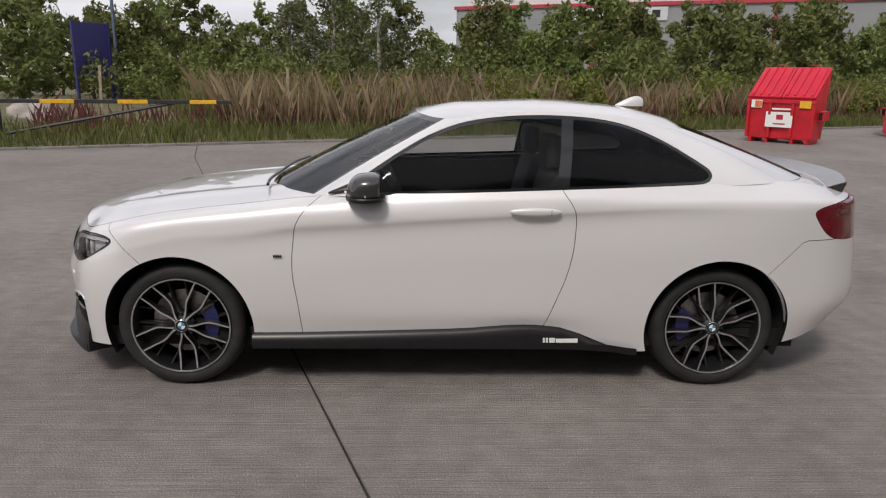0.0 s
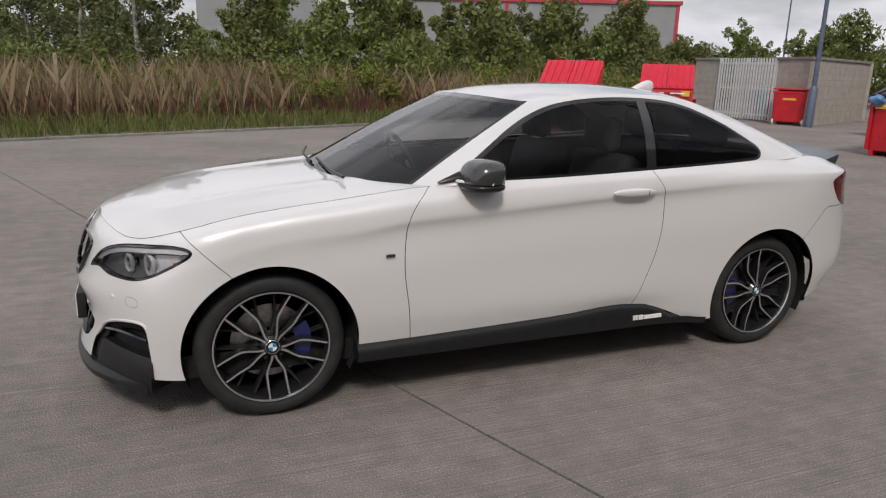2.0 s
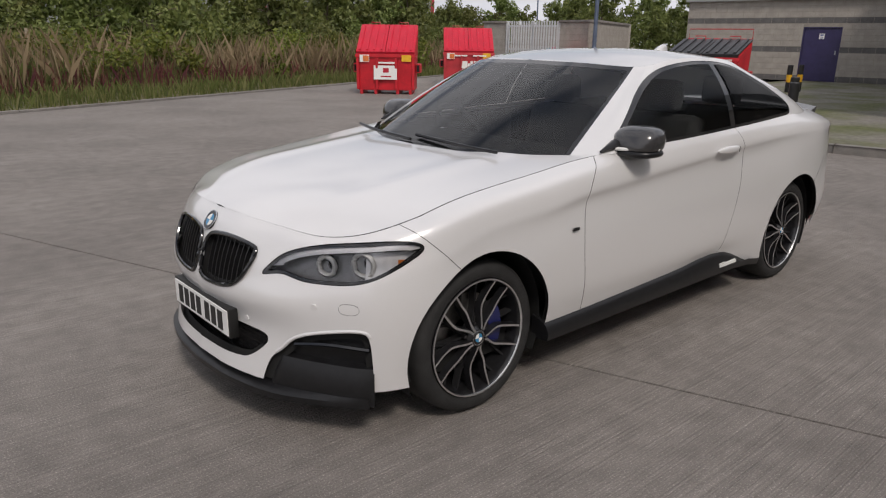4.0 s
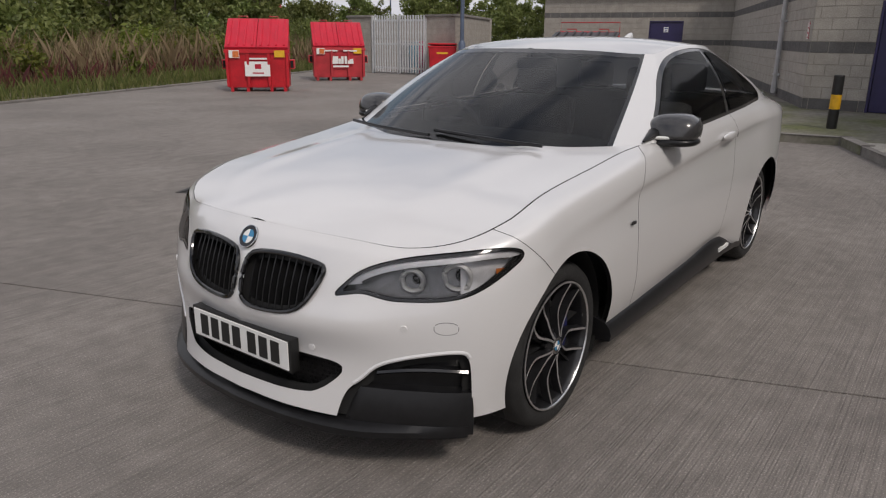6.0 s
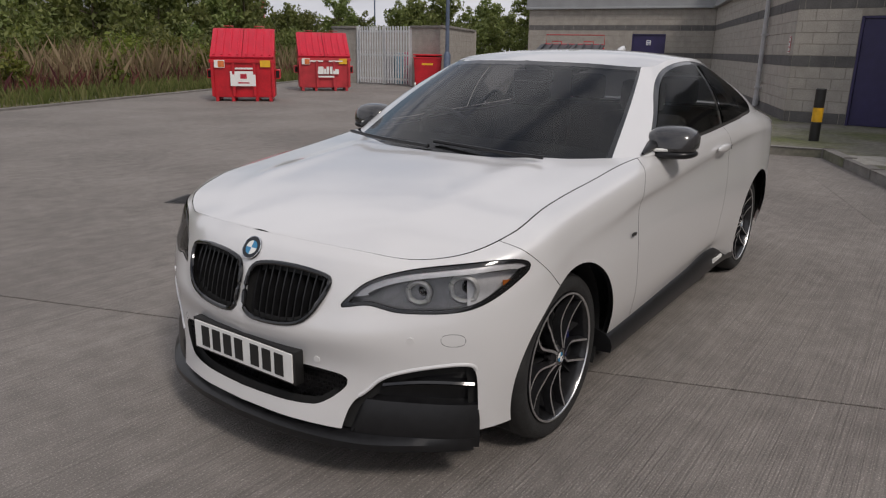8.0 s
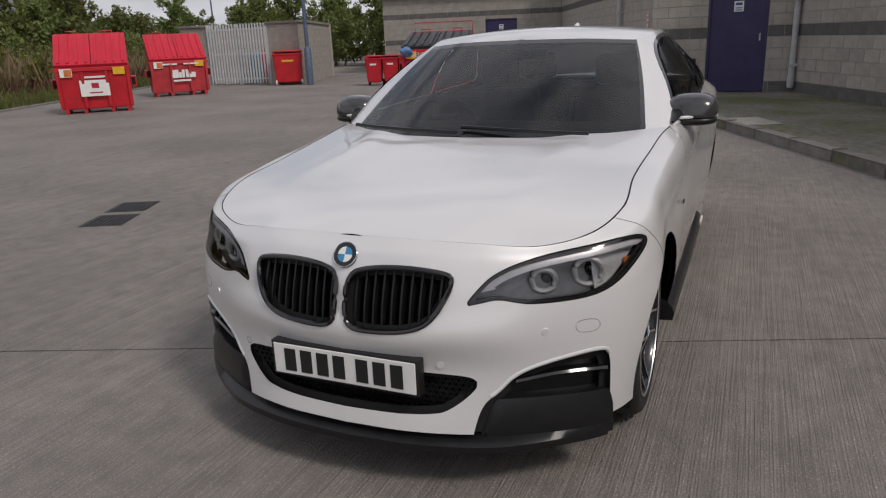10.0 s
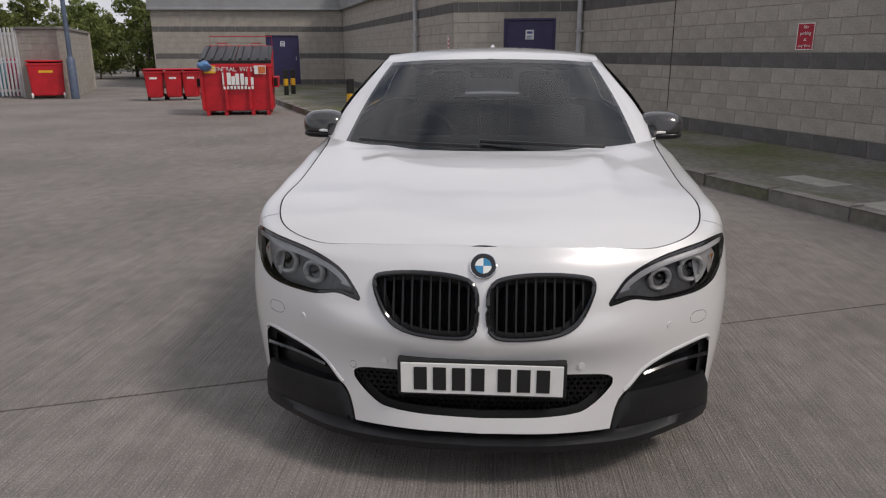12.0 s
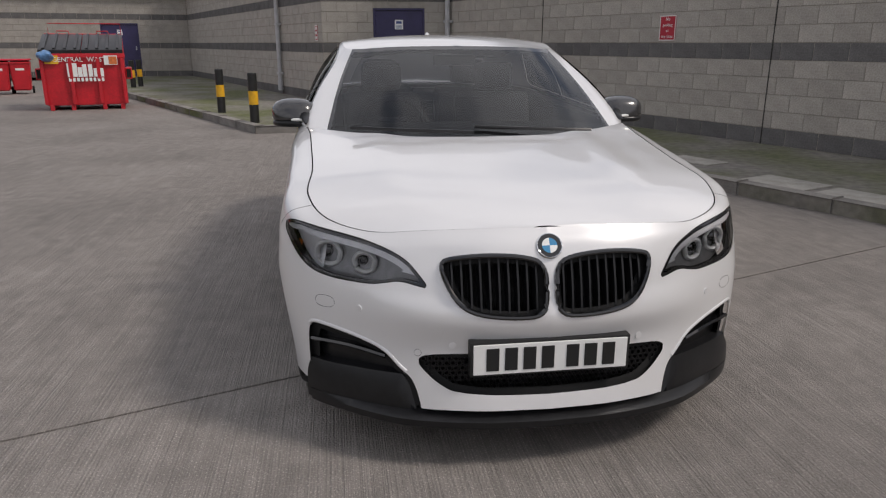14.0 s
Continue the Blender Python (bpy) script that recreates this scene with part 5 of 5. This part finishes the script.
wheeled_bin("large red four-wheeled bin beside the gate", pose(17.57, 14.61, 0, 0, 0, -58), 1.02, .85, 1.2, BINRED, True, "")
for x, y, l in ((16.85, 10.50, "red wheelie bin with a plain red lid by the wall"), (17.14, 10.03, "red wheelie bin with a white label by the wall"), (17.38, 9.57, "red wheelie bin standing by the larger black-lidded bin")):
    wheeled_bin(l, pose(x, y, 0, 0, 0, -72), .52, .60, .95, LIDRED)


def bollard(x, y, h=.80, z=.115):
    ob = thing("bollard", "black and yellow banded steel bollard on the pavement", "bollard", pose(x, y, z), "banded bollards")
    lathe("post", [(0.075, -.05), (.075, h - .012), (.066, h), (0, h)], BOLLB, ob, "", 20, "z")
    lathe("yellow_band", [(.0765, h * .37), (.0765, h * .64)], BOLLY, ob, "", 20, "z")
    return ob


for p in ((7.97, 2.02), (9.87, 2.83), (8.83, -0.14)):
    bollard(*p)
for p in ((18.38, 6.62), (18.97, 6.56)):
    bollard(*p, .78)

# the enclosure: blockwork piers, side wall and a palisade gate
F0, F1 = Vector((18.35, 19.41)), Vector((18.30, 13.68))
for nm, p, q, l in (("wall_enclosure_1", F0 + (F1 - F0) * .225, F0, "cream blockwork pier beside the palisade gate"), ("wall_enclosure_2", F1, F0 + (F1 - F0) * .72, "cream blockwork pier beside the palisade gate"), ("wall_enclosure_3", Vector((23.76, 16.03)), F1, "cream blockwork side wall of the bin enclosure")):
    block_wall(nm, p, q, 0, 10, set(), .22, (), l)
    a = math.atan2((q - p).y, (q - p).x)
    tagged(part("coping", boxed(-.04, -.28, 10 * CH + .002, (q - p).length + .04, .05, 10 * CH + .09, .01), KERB, None, "", 40, Matrix.Translation((p.x, p.y, 0)) @ Matrix.Rotation(a, 4, "Z")), "flat concrete coping on the enclosure wall", "trim", "", "structure")
tagged(part("wall_enclosure_4", boxed(23.78, 16.10, 0, 24.02, 23, 2.2, 0), BLOCK), "back wall of the bin enclosure", "wall", "", "structure")
p, q = F0 + (F1 - F0) * .232, F0 + (F1 - F0) * .715
gate = thing("palisade_gate", "tall pale grey palisade gate with vertical pales", "gate", Matrix.Translation((p.x, p.y, 0)) @ Matrix.Rotation(math.atan2((q - p).y, (q - p).x), 4, "Z"))
L = (q - p).length
for z in (.2, 1.1, 1.98):
    part("rail", boxed(0, -.02, z, L, .03, z + .07, .006), GATEP, gate)
k = int(L / .13)
pale = bpy.data.meshes.new("pale")
bm = bmesh.new()
box(bm, -.03, -.055, .06, .03, -.022, 2.2, .008)
bm.to_mesh(pale)
bm.free()
pale.materials.append(GATEP)
for i in range(k):
    ob = new("pale", pale)
    ob.parent = gate
    ob.matrix_basis = Matrix.Translation(((i + .5) * L / k, 0, random.uniform(-.01, .01)))
for x in (0.02, L / 2, L - .02):
    part("gate_post", boxed(x - .05, 0, 0, x + .05, .1, 2.2, .01), GATEP, gate)
CLUT = [mat("pale_blue_plastic", (.12, .30, .40), .5, var=.2, scale=8), mat("magenta_plastic", (.45, .04, .12), .5, var=.2, scale=8), mat("green_plastic", (.05, .22, .12), .5, var=.2, scale=8), mat("grey_plastic", (.3, .3, .3), .5, var=.2, scale=8)]
for i, (t, z, w, h) in enumerate(((.50, 1.1, .6, 1.2), (.66, .6, .4, 1.25), (.80, .1, .5, 1.1), (.36, .1, .7, 1.25), (.62, .1, .5, .8))):
    ob = tagged(part("crate", boxed(-w / 2, 0, 0, w / 2, .7, h, .05), CLUT[i % 4], None, "", 40), "coloured plastic crate stacked behind the gate", "crate", "crates behind the gate")
    c = p + (q - p) * t
    ob.matrix_basis = Matrix.Translation((c.x + .9, c.y, 0)) @ Matrix.Rotation(math.atan2((q - p).y, (q - p).x), 4, "Z")
POLE = mat("pole_paint", (.10, .13, .19), .5, .2, var=.15, scale=8)


def lamp_post(x, y, h, label, r=.075):
    ob = thing("lamp_post", label, "lamp post", pose(x, y, 0))
    lathe("base", [(r * 1.7, 0), (r * 1.7, 1.2), (r, 1.3)], POLE, ob, "", 16, "z")
    lathe("column", [(r, 1.25), (r * .65, h)], POLE, ob, "", 16, "z")
    part("lantern", boxed(-.12, -.05, h - .02, .12, .75, h + .1, .03), POLE, ob, "", 40)


lamp_post(17.90, 13.34, 8.0, "tall blue-grey lamp post beside the bin enclosure")
lamp_post(-13.10, 27.23, 9.0, "tall dark lamp post behind the verge")
lamp_post(47, 42, 10, "slim dark lamp post beyond the trees")

# ---- barrier, sign, boulder, railing ----
BARRIER = mat("barrier_dark", (.02, .02, .024), .5, var=.2, scale=10)
bar = thing("height_barrier", "black and yellow swing barrier across the entrance", "barrier", pose(-8.89, 10.83, 0, 0, 0, 10))
lathe("pivot_post", [(.075, 0), (.075, .98), (0, .99)], BARRIER, bar, "", 16, "z")
L = 4.65
for i, (a, b) in enumerate(((-.5, .84), (.84, 1.5), (1.5, 2.35), (2.35, 2.95), (2.95, 3.8), (3.8, 4.35), (4.35, L))):
    part("boom_band", boxed(a, -.04, 0.84, b, .04, .92, .006), BOLLY if i in (1, 3, 5) else BARRIER, bar)
tube("brace", [(.05, 0, .20), (3.45, 0, .85)], .032, BARRIER, bar, "", 8)
tube("boom_backstay", [(-.5, 0, .87), (0, 0, .45)], .03, BARRIER, bar, "", 8)
SIGNB = mat("sign_violet_blue", (.035, .032, .15), .5, var=.08, scale=2)
sg = thing("board_sign", "blank violet-blue board sign on two posts", "sign", pose(-13.66, 24.80, 0, 0, 0, 64))
part("panel", boxed(0, -.03, 1.17, 1.55, .03, 3.30, .01), SIGNB, sg)
part("post", boxed(-.11, -.05, 0, -.005, .05, 3.35, .01), SIGNB, sg)
part("post", boxed(1.55, -.05, 0, 1.66, .05, 3.35, .01), SIGNB, sg)
ROCK = mat("pale_boulder", (.30, .27, .24), .9, var=.25, scale=3, fine=.2, bump=.6, bscale=18)
bm = bmesh.new()
bmesh.ops.create_icosphere(bm, subdivisions=4, radius=.75)
for v in bm.verts:
    v.co *= 1 + .28 * noise.noise(v.co * 1.6) + .07 * noise.noise(v.co * 6)
    v.co.z = max(v.co.z * .62, -.25)
rk = tagged(part("boulder", bm, ROCK, None, "", 40), "pale rough boulder on the grass by the entrance", "boulder")
rk.matrix_basis = pose(-11.11, 16.67, .2)
ROADM = mat("worn_asphalt", (.085, .083, .082), .9, var=.12, scale=1.5, fine=.2, bump=.3, bscale=80)
tagged(poly("road", [(*verge(-60, 17), .005), (*verge(10, 17), .005), (*verge(10, 24), .005), (*verge(-60, 24), .005)], [(0, 1, 2, 3)], ROADM), "grey asphalt access road behind the verge", "road", "", "structure")
rail_ = thing("railing", "white post-and-rail railing along the access road", "railing", pose(*verge(-24, 25), 0, 0, 0, math.degrees(math.atan2(KD.y, KD.x))))
for z in (.55, 1.05):
    part("rail", boxed(0, -.03, z, 22, .03, z + .09, .008), WHITEP, rail_)
for k in range(12):
    part("post", boxed(k * 2 - .05, .035, 0, k * 2 + .05, .12, 1.2, .008), WHITEP, rail_)

# ---- the verge: kerb, grass, shrubs, trees ----
verge_ob = tagged(poly("verge", [(*verge(-6, .1), .04), (*verge(75, .1), .04), (*verge(75, 16.5), .25), (*verge(-2, 16.5), .25)], [(0, 1, 2, 3)], GRASSG), "grassy planted verge behind a low kerb", "verge", "", "structure")
kerb_run("kerb_stone", [verge(-8), verge(75)], .05, .12, 1, verge_ob)


def leafmat(name, c1, c2, c3, rough=.6):
    m = bpy.data.materials.new(name)
    m.use_nodes = True
    n, l = m.node_tree.nodes, m.node_tree.links
    b = n["Principled BSDF"]
    b.inputs["Roughness"].default_value = rough
    g = n.new("ShaderNodeNewGeometry")
    r = n.new("ShaderNodeValToRGB")
    r.color_ramp.elements[0].color, r.color_ramp.elements[1].color = (*c1, 1), (*c3, 1)
    e = r.color_ramp.elements.new(.5)
    e.color = (*c2, 1)
    l.new(g.outputs["Random Per Island"], r.inputs["Fac"])
    oi = n.new("ShaderNodeObjectInfo")
    hs = n.new("ShaderNodeHueSaturation")
    mr = n.new("ShaderNodeMapRange")
    mr.inputs["To Min"].default_value, mr.inputs["To Max"].default_value = .7, 1.25
    l.new(oi.outputs["Random"], mr.inputs["Value"])
    l.new(mr.outputs["Result"], hs.inputs["Value"])
    m2 = n.new("ShaderNodeMapRange")
    m2.inputs["To Min"].default_value, m2.inputs["To Max"].default_value = .475, .515
    l.new(oi.outputs["Random"], m2.inputs["Value"])
    l.new(m2.outputs["Result"], hs.inputs["Hue"])
    l.new(r.outputs["Color"], hs.inputs["Color"])
    l.new(hs.outputs["Color"], b.inputs["Base Color"])
    tl = n.new("ShaderNodeBsdfTranslucent")
    l.new(hs.outputs["Color"], tl.inputs["Color"])
    mx = n.new("ShaderNodeMixShader")
    mx.inputs["Fac"].default_value = .38
    l.new(b.outputs["BSDF"], mx.inputs[1])
    l.new(tl.outputs["BSDF"], mx.inputs[2])
    l.new(mx.outputs["Shader"], n["Material Output"].inputs["Surface"])
    return m


LEAF = leafmat("tree_leaves", (.085, .11, .028), (.15, .185, .048), (.235, .26, .083))
LEAF2 = leafmat("birch_leaves", (.08, .098, .04), (.135, .155, .065), (.20, .21, .10))
SHRUB = leafmat("shrub_leaves", (.09, .12, .02), (.15, .19, .03), (.23, .25, .05))
STRAW = leafmat("dry_grass", (.17, .125, .065), (.30, .235, .125), (.42, .34, .20), .8)
GREENG = leafmat("green_grass", (.075, .105, .025), (.13, .165, .04), (.22, .22, .085), .8)
HEATHER = leafmat("russet_weeds", (.12, .04, .035), (.18, .07, .05), (.24, .12, .07), .8)
BARK = mat("bark", (.11, .085, .06), .9, var=.3, scale=6, bump=.6, bscale=20)
BARKB = mat("birch_bark", (.42, .40, .36), .8, color2=(.10, .09, .08), scale=5, bump=.4, bscale=20)
rng = np.random.default_rng(7)


def leaves(centres, radius, count, size, droop=0.0):
    """Small two-triangle leaves scattered in clumps round centres."""
    c = np.array(centres)
    rad = np.array(radius)
    idx = rng.integers(0, len(c), count)
    d = rng.normal(size=(count, 3))
    d /= np.linalg.norm(d, axis=1)[:, None]
    pos_ = c[idx] + d * (rad[idx] * rng.uniform(.45, 1.05, count))[:, None]
    pos_[:, 2] -= droop * rng.uniform(0, 1, count) ** 2
    a = rng.normal(size=(count, 3))
    a /= np.linalg.norm(a, axis=1)[:, None]
    b = np.cross(a, rng.normal(size=(count, 3)))
    b /= np.linalg.norm(b, axis=1)[:, None]
    s = size * rng.uniform(.6, 1.3, count)[:, None]
    v = np.stack([pos_ - a * s, pos_ + b * s * .45, pos_ + a * s, pos_ - b * s * .45], axis=1).reshape(-1, 3)
    f = np.arange(count * 4).reshape(-1, 4)
    return v.tolist(), f.tolist()


def make_tree(h, spread, count, leaf, bark, label, size, slim=1.0, droop=0.0):
    ob = thing("tree", label, "tree", None, "trees behind the verge")
    tr, x, y = [], 0.0, 0.0
    for i in range(8):
        tr.append((x, y, h * .9 * i / 7))
        x += random.uniform(-.12, .12)
        y += random.uniform(-.12, .12)
    v, f = tube_geo(tr, [.11 * (1 - .85 * i / 7) * h / 6 for i in range(8)], 8)
    cen, rad = [], []
    for k in range(15):
        t = .16 + .78 * k / 14
        a = k * 2.4 + random.uniform(-.4, .4)
        i = min(6, int(t * 7))
        base = Vector(tr[i])
        r = spread * (.45 + .75 * math.sin(math.pi * min(1, t * .95 + .12))) * random.uniform(.6, 1.1) * slim
        tip = base + Vector((math.cos(a) * r, math.sin(a) * r, random.uniform(.3, .9) * h * .12))
        v2, f2 = tube_geo([base, base.lerp(tip, .5) + Vector((0, 0, .1)), tip], [.035, .022, .008], 5)
        n = len(v)
        v += v2
        f += [tuple(n + j for j in q) for q in f2]
        for s in (.45, .8, 1.05):
            cen.append(tuple(base.lerp(tip, s) + Vector((random.uniform(-.3, .3), random.uniform(-.3, .3), random.uniform(-.2, .35)))))
            rad.append(spread * random.uniform(.20, .42))
    cen.append((x, y, h * .95))
    rad.append(spread * .3)
    poly("trunk", v, f, bark, ob, "", 60)
    lv, lf = leaves(cen, rad, count, size, droop)
    poly("crown", lv, lf, leaf, ob)
    return ob


kinds = [make_tree(6.6, 1.75, 3600, LEAF, BARK, "leafy green broadleaf tree behind the verge", .17),
         make_tree(7.4, 1.55, 3600, LEAF, BARK, "tall leafy green tree behind the verge", .16),
         make_tree(8.6, 1.7, 3200, LEAF2, BARKB, "pale-barked birch with a loose grey-green crown", .13, .9, .9),
         make_tree(5.2, 1.7, 3000, LEAF, BARK, "low bushy green tree behind the verge", .17)]
spots = []


def treeline(s):
    """How far behind the kerb the trees begin: the planting narrows to the far end."""
    return 18.5 - 8.5 * max(0.0, min(1.0, (s - 8) / 16))


s = -46.0
while s < 62:
    t = treeline(s)
    if s < -2:
        spots.append((s + random.uniform(-1, 1), 27 + random.uniform(1, 4), random.choice((0, 3, 1, 3))))
    else:
        spots.append((s + random.uniform(-.9, .9), t + random.uniform(-1.5, 1.5), 2 if 8 < s < 15 else random.choice((0, 3, 3, 0))))
        spots.append((s + random.uniform(-.9, .9), t + 5.5 + random.uniform(-1.5, 1.5), random.choice((1, 0, 1))))
        spots.append((s + random.uniform(-.9, .9), t + 11 + random.uniform(-2, 2), random.choice((0, 3, 3))))
    s += 2.5
wood = [(x, y, random.choice((0, 1, 3))) for x, y in [(33 + random.uniform(0, 18), 14 + random.uniform(0, 26)) for _ in range(46)]]
first = [True] * 4
for a, b, k in [(*verge(a, b), k) for a, b, k in spots] + wood:
    if F0.x - 4 < a < 26.5 and 13 < b < 24.5:
        continue
    sc = random.uniform(.62, .94) * (.86 if a > 31 else 1)
    m = Matrix.Translation((a, b, 0)) @ Matrix.Rotation(random.uniform(0, 6.28), 4, "Z") @ Matrix.Diagonal((sc, sc, sc * random.uniform(.9, 1.08), 1))
    if first[k]:
        kinds[k].matrix_basis = m
        first[k] = False
    else:
        copy_thing(kinds[k], m @ Matrix.Diagonal((1 / kinds[k].scale[0], 1 / kinds[k].scale[1], 1 / kinds[k].scale[2], 1)))


def shrub(label, leaf, r, h, count, group):
    ob = thing("shrub", label, "shrub", None, group)
    cen = [(random.uniform(-r, r) * .7, random.uniform(-r, r) * .7, random.uniform(.2, h * .85)) for _ in range(12)]
    v, f = [], []
    for c in cen[:8]:
        v2, f2 = tube_geo([(0, 0, 0), (c[0] * .5, c[1] * .5, c[2] * .6), c], [.015, .01, .004], 4)
        n = len(v)
        v += v2
        f += [tuple(n + j for j in q) for q in f2]
    poly("stems", v, f, BARK, ob)
    poly("foliage", *leaves(cen, [r * .38] * 12, count, .085), leaf, ob)
    return ob


sh = [shrub("bright green sapling shrub in the dry grass", SHRUB, .55, 1.5, 420, "shrubs on the verge"), shrub("broad leafy green bush on the verge", SHRUB, .95, 1.3, 900, "shrubs on the verge"), shrub("dark green undergrowth bush below the trees", LEAF, 1.5, 2.1, 1500, "undergrowth bushes")]
lay = [(random.uniform(4.5, 30), random.uniform(2.2, 8), 0) for _ in range(30)] + [(a, random.uniform(2.5, treeline(a) - 1), 1) for a in [random.uniform(12, 38) for _ in range(26)]] + [(a, treeline(a) + random.uniform(-4.0, -1.0), 2) for a in [2 + 1.3 * i for i in range(42)]] + [(-40 + 2.0 * i, random.uniform(26, 29), 2) for i in range(16)]
seen = [True] * 3
for a, b, k in lay:
    sc = random.uniform(.75, 1.25)
    x, y = verge(a, b)
    m = Matrix.Translation((x, y, .1)) @ Matrix.Rotation(random.uniform(0, 6.28), 4, "Z") @ Matrix.Diagonal((sc, sc, sc, 1))
    if seen[k]:
        sh[k].matrix_basis = m
        seen[k] = False
    else:
        copy_thing(sh[k], m @ Matrix.Diagonal((1 / sh[k].scale[0], 1 / sh[k].scale[1], 1 / sh[k].scale[2], 1)))
for a, b in ((1.5, 5.0), (6.2, 4.0), (14.0, 7.5), (20.5, 9.0), (26, 7.0)):
    x, y = verge(a, b)
    ob = tagged(part("tree_stake", boxed(-.035, -.035, 0, .035, .035, 1.55, .006), mat("stake_wood", (.34, .28, .20), .85, var=.2, scale=9), None), "short pale wooden tree stake in the verge", "stake", "tree stakes")
    ob.matrix_basis = pose(x, y, .08, random.uniform(-3, 3), random.uniform(-3, 3), 20)


def blades(name, count, s0, s1, o0, o1, h0, h1, w, m, label, cat, power=1.0, patchy=None):
    s = rng.uniform(s0, s1, count)
    o = o0 + (o1 - o0) * rng.uniform(0, 1, count) ** power
    if patchy:
        keep = np.array([noise.noise(Vector((a * .22, b * .3, patchy))) > rng.uniform(-.45, .25) for a, b in zip(s, o)])
        s, o = s[keep], o[keep]
    n = len(s)
    x = KA.x + KD.x * s + KN.x * o
    y = KA.y + KD.y * s + KN.y * o
    h = rng.uniform(h0, h1, n) * (.55 + .75 * rng.uniform(0, 1, n))
    a = rng.uniform(0, 6.28, n)
    lean = rng.normal(0, .22, (n, 2)) * h[:, None]
    z0 = np.full(n, .03) + .19 * np.clip(o / 16.5, 0, 1)
    dx, dy = np.cos(a) * w, np.sin(a) * w
    v = np.stack([np.stack([x - dx, y - dy, z0], 1), np.stack([x + dx, y + dy, z0], 1), np.stack([x + lean[:, 0] * .4 + dx * .6, y + lean[:, 1] * .4 + dy * .6, z0 + h * .6], 1), np.stack([x + lean[:, 0], y + lean[:, 1], z0 + h], 1)], 1).reshape(-1, 3)
    return tagged(poly(name, v.tolist(), np.arange(n * 4).reshape(-1, 4).tolist(), m), label, cat, "", "stuff")


blades("dry_grass", 24000, 4.5, 46, 2.2, 15, .75, 1.35, .016, STRAW, "tall straw-coloured dry grass on the verge", "grass", 1.0, 3.3)
blades("green_grass", 26000, -7, 60, .12, 4.2, .16, .42, .014, GREENG, "short rough green grass along the kerb", "grass", 1.3)
blades("verge_weeds", 9000, 0, 40, 1.5, 7, .35, .75, .018, HEATHER, "low russet weeds among the grass", "weeds", 1.0, 8.1)
blades("mixed_grass", 24000, 3.5, 56, 2.5, 15, .45, 1.0, .016, GREENG, "mid-height green weeds on the verge", "grass", 1.0, 5.7)

# ---- the distance ----
SHED = mat("far_grey_cladding", (.24, .25, .26), .6, var=.06, scale=.4)
SHEDW = mat("far_white_cladding", (.55, .57, .58), .6, var=.05, scale=.4)
SHEDR = mat("far_red_trim", (.40, .04, .06), .6, var=.1, scale=2)
sd = thing("warehouse", "large grey warehouse with red trim far behind the trees", "building", pose(68, 81, 0, 0, 0, math.degrees(math.atan2(22, -44.5))))
part("wall", boxed(0, -30, 0, 70, 0, 11.2, 0), SHED, sd)
part("roof_trim", boxed(-.3, -30.3, 11.202, 70.3, .3, 11.7, 0), SHEDR, sd, "red roof trim")
part("upper_wall", boxed(14, -26, 11.702, 70, -4, 16.5, 0), SHEDW, sd, "white upper storey")
for x in (0, 24, 48):
    part("corner_trim", boxed(x, .002, 0, x + .5, .12, 11.2, 0), SHEDR, sd)
sg2 = part("fascia_sign", boxed(38, .002, 9.2, 52, .2, 11, 0), SHEDW, sd, "white sign with dark bars")
for k in range(7):
    part("bar", boxed(39 + k * 1.7, .2, 9.6, 40.1 + k * 1.7, .24, 10.6, 0), BARBLACK, sg2)
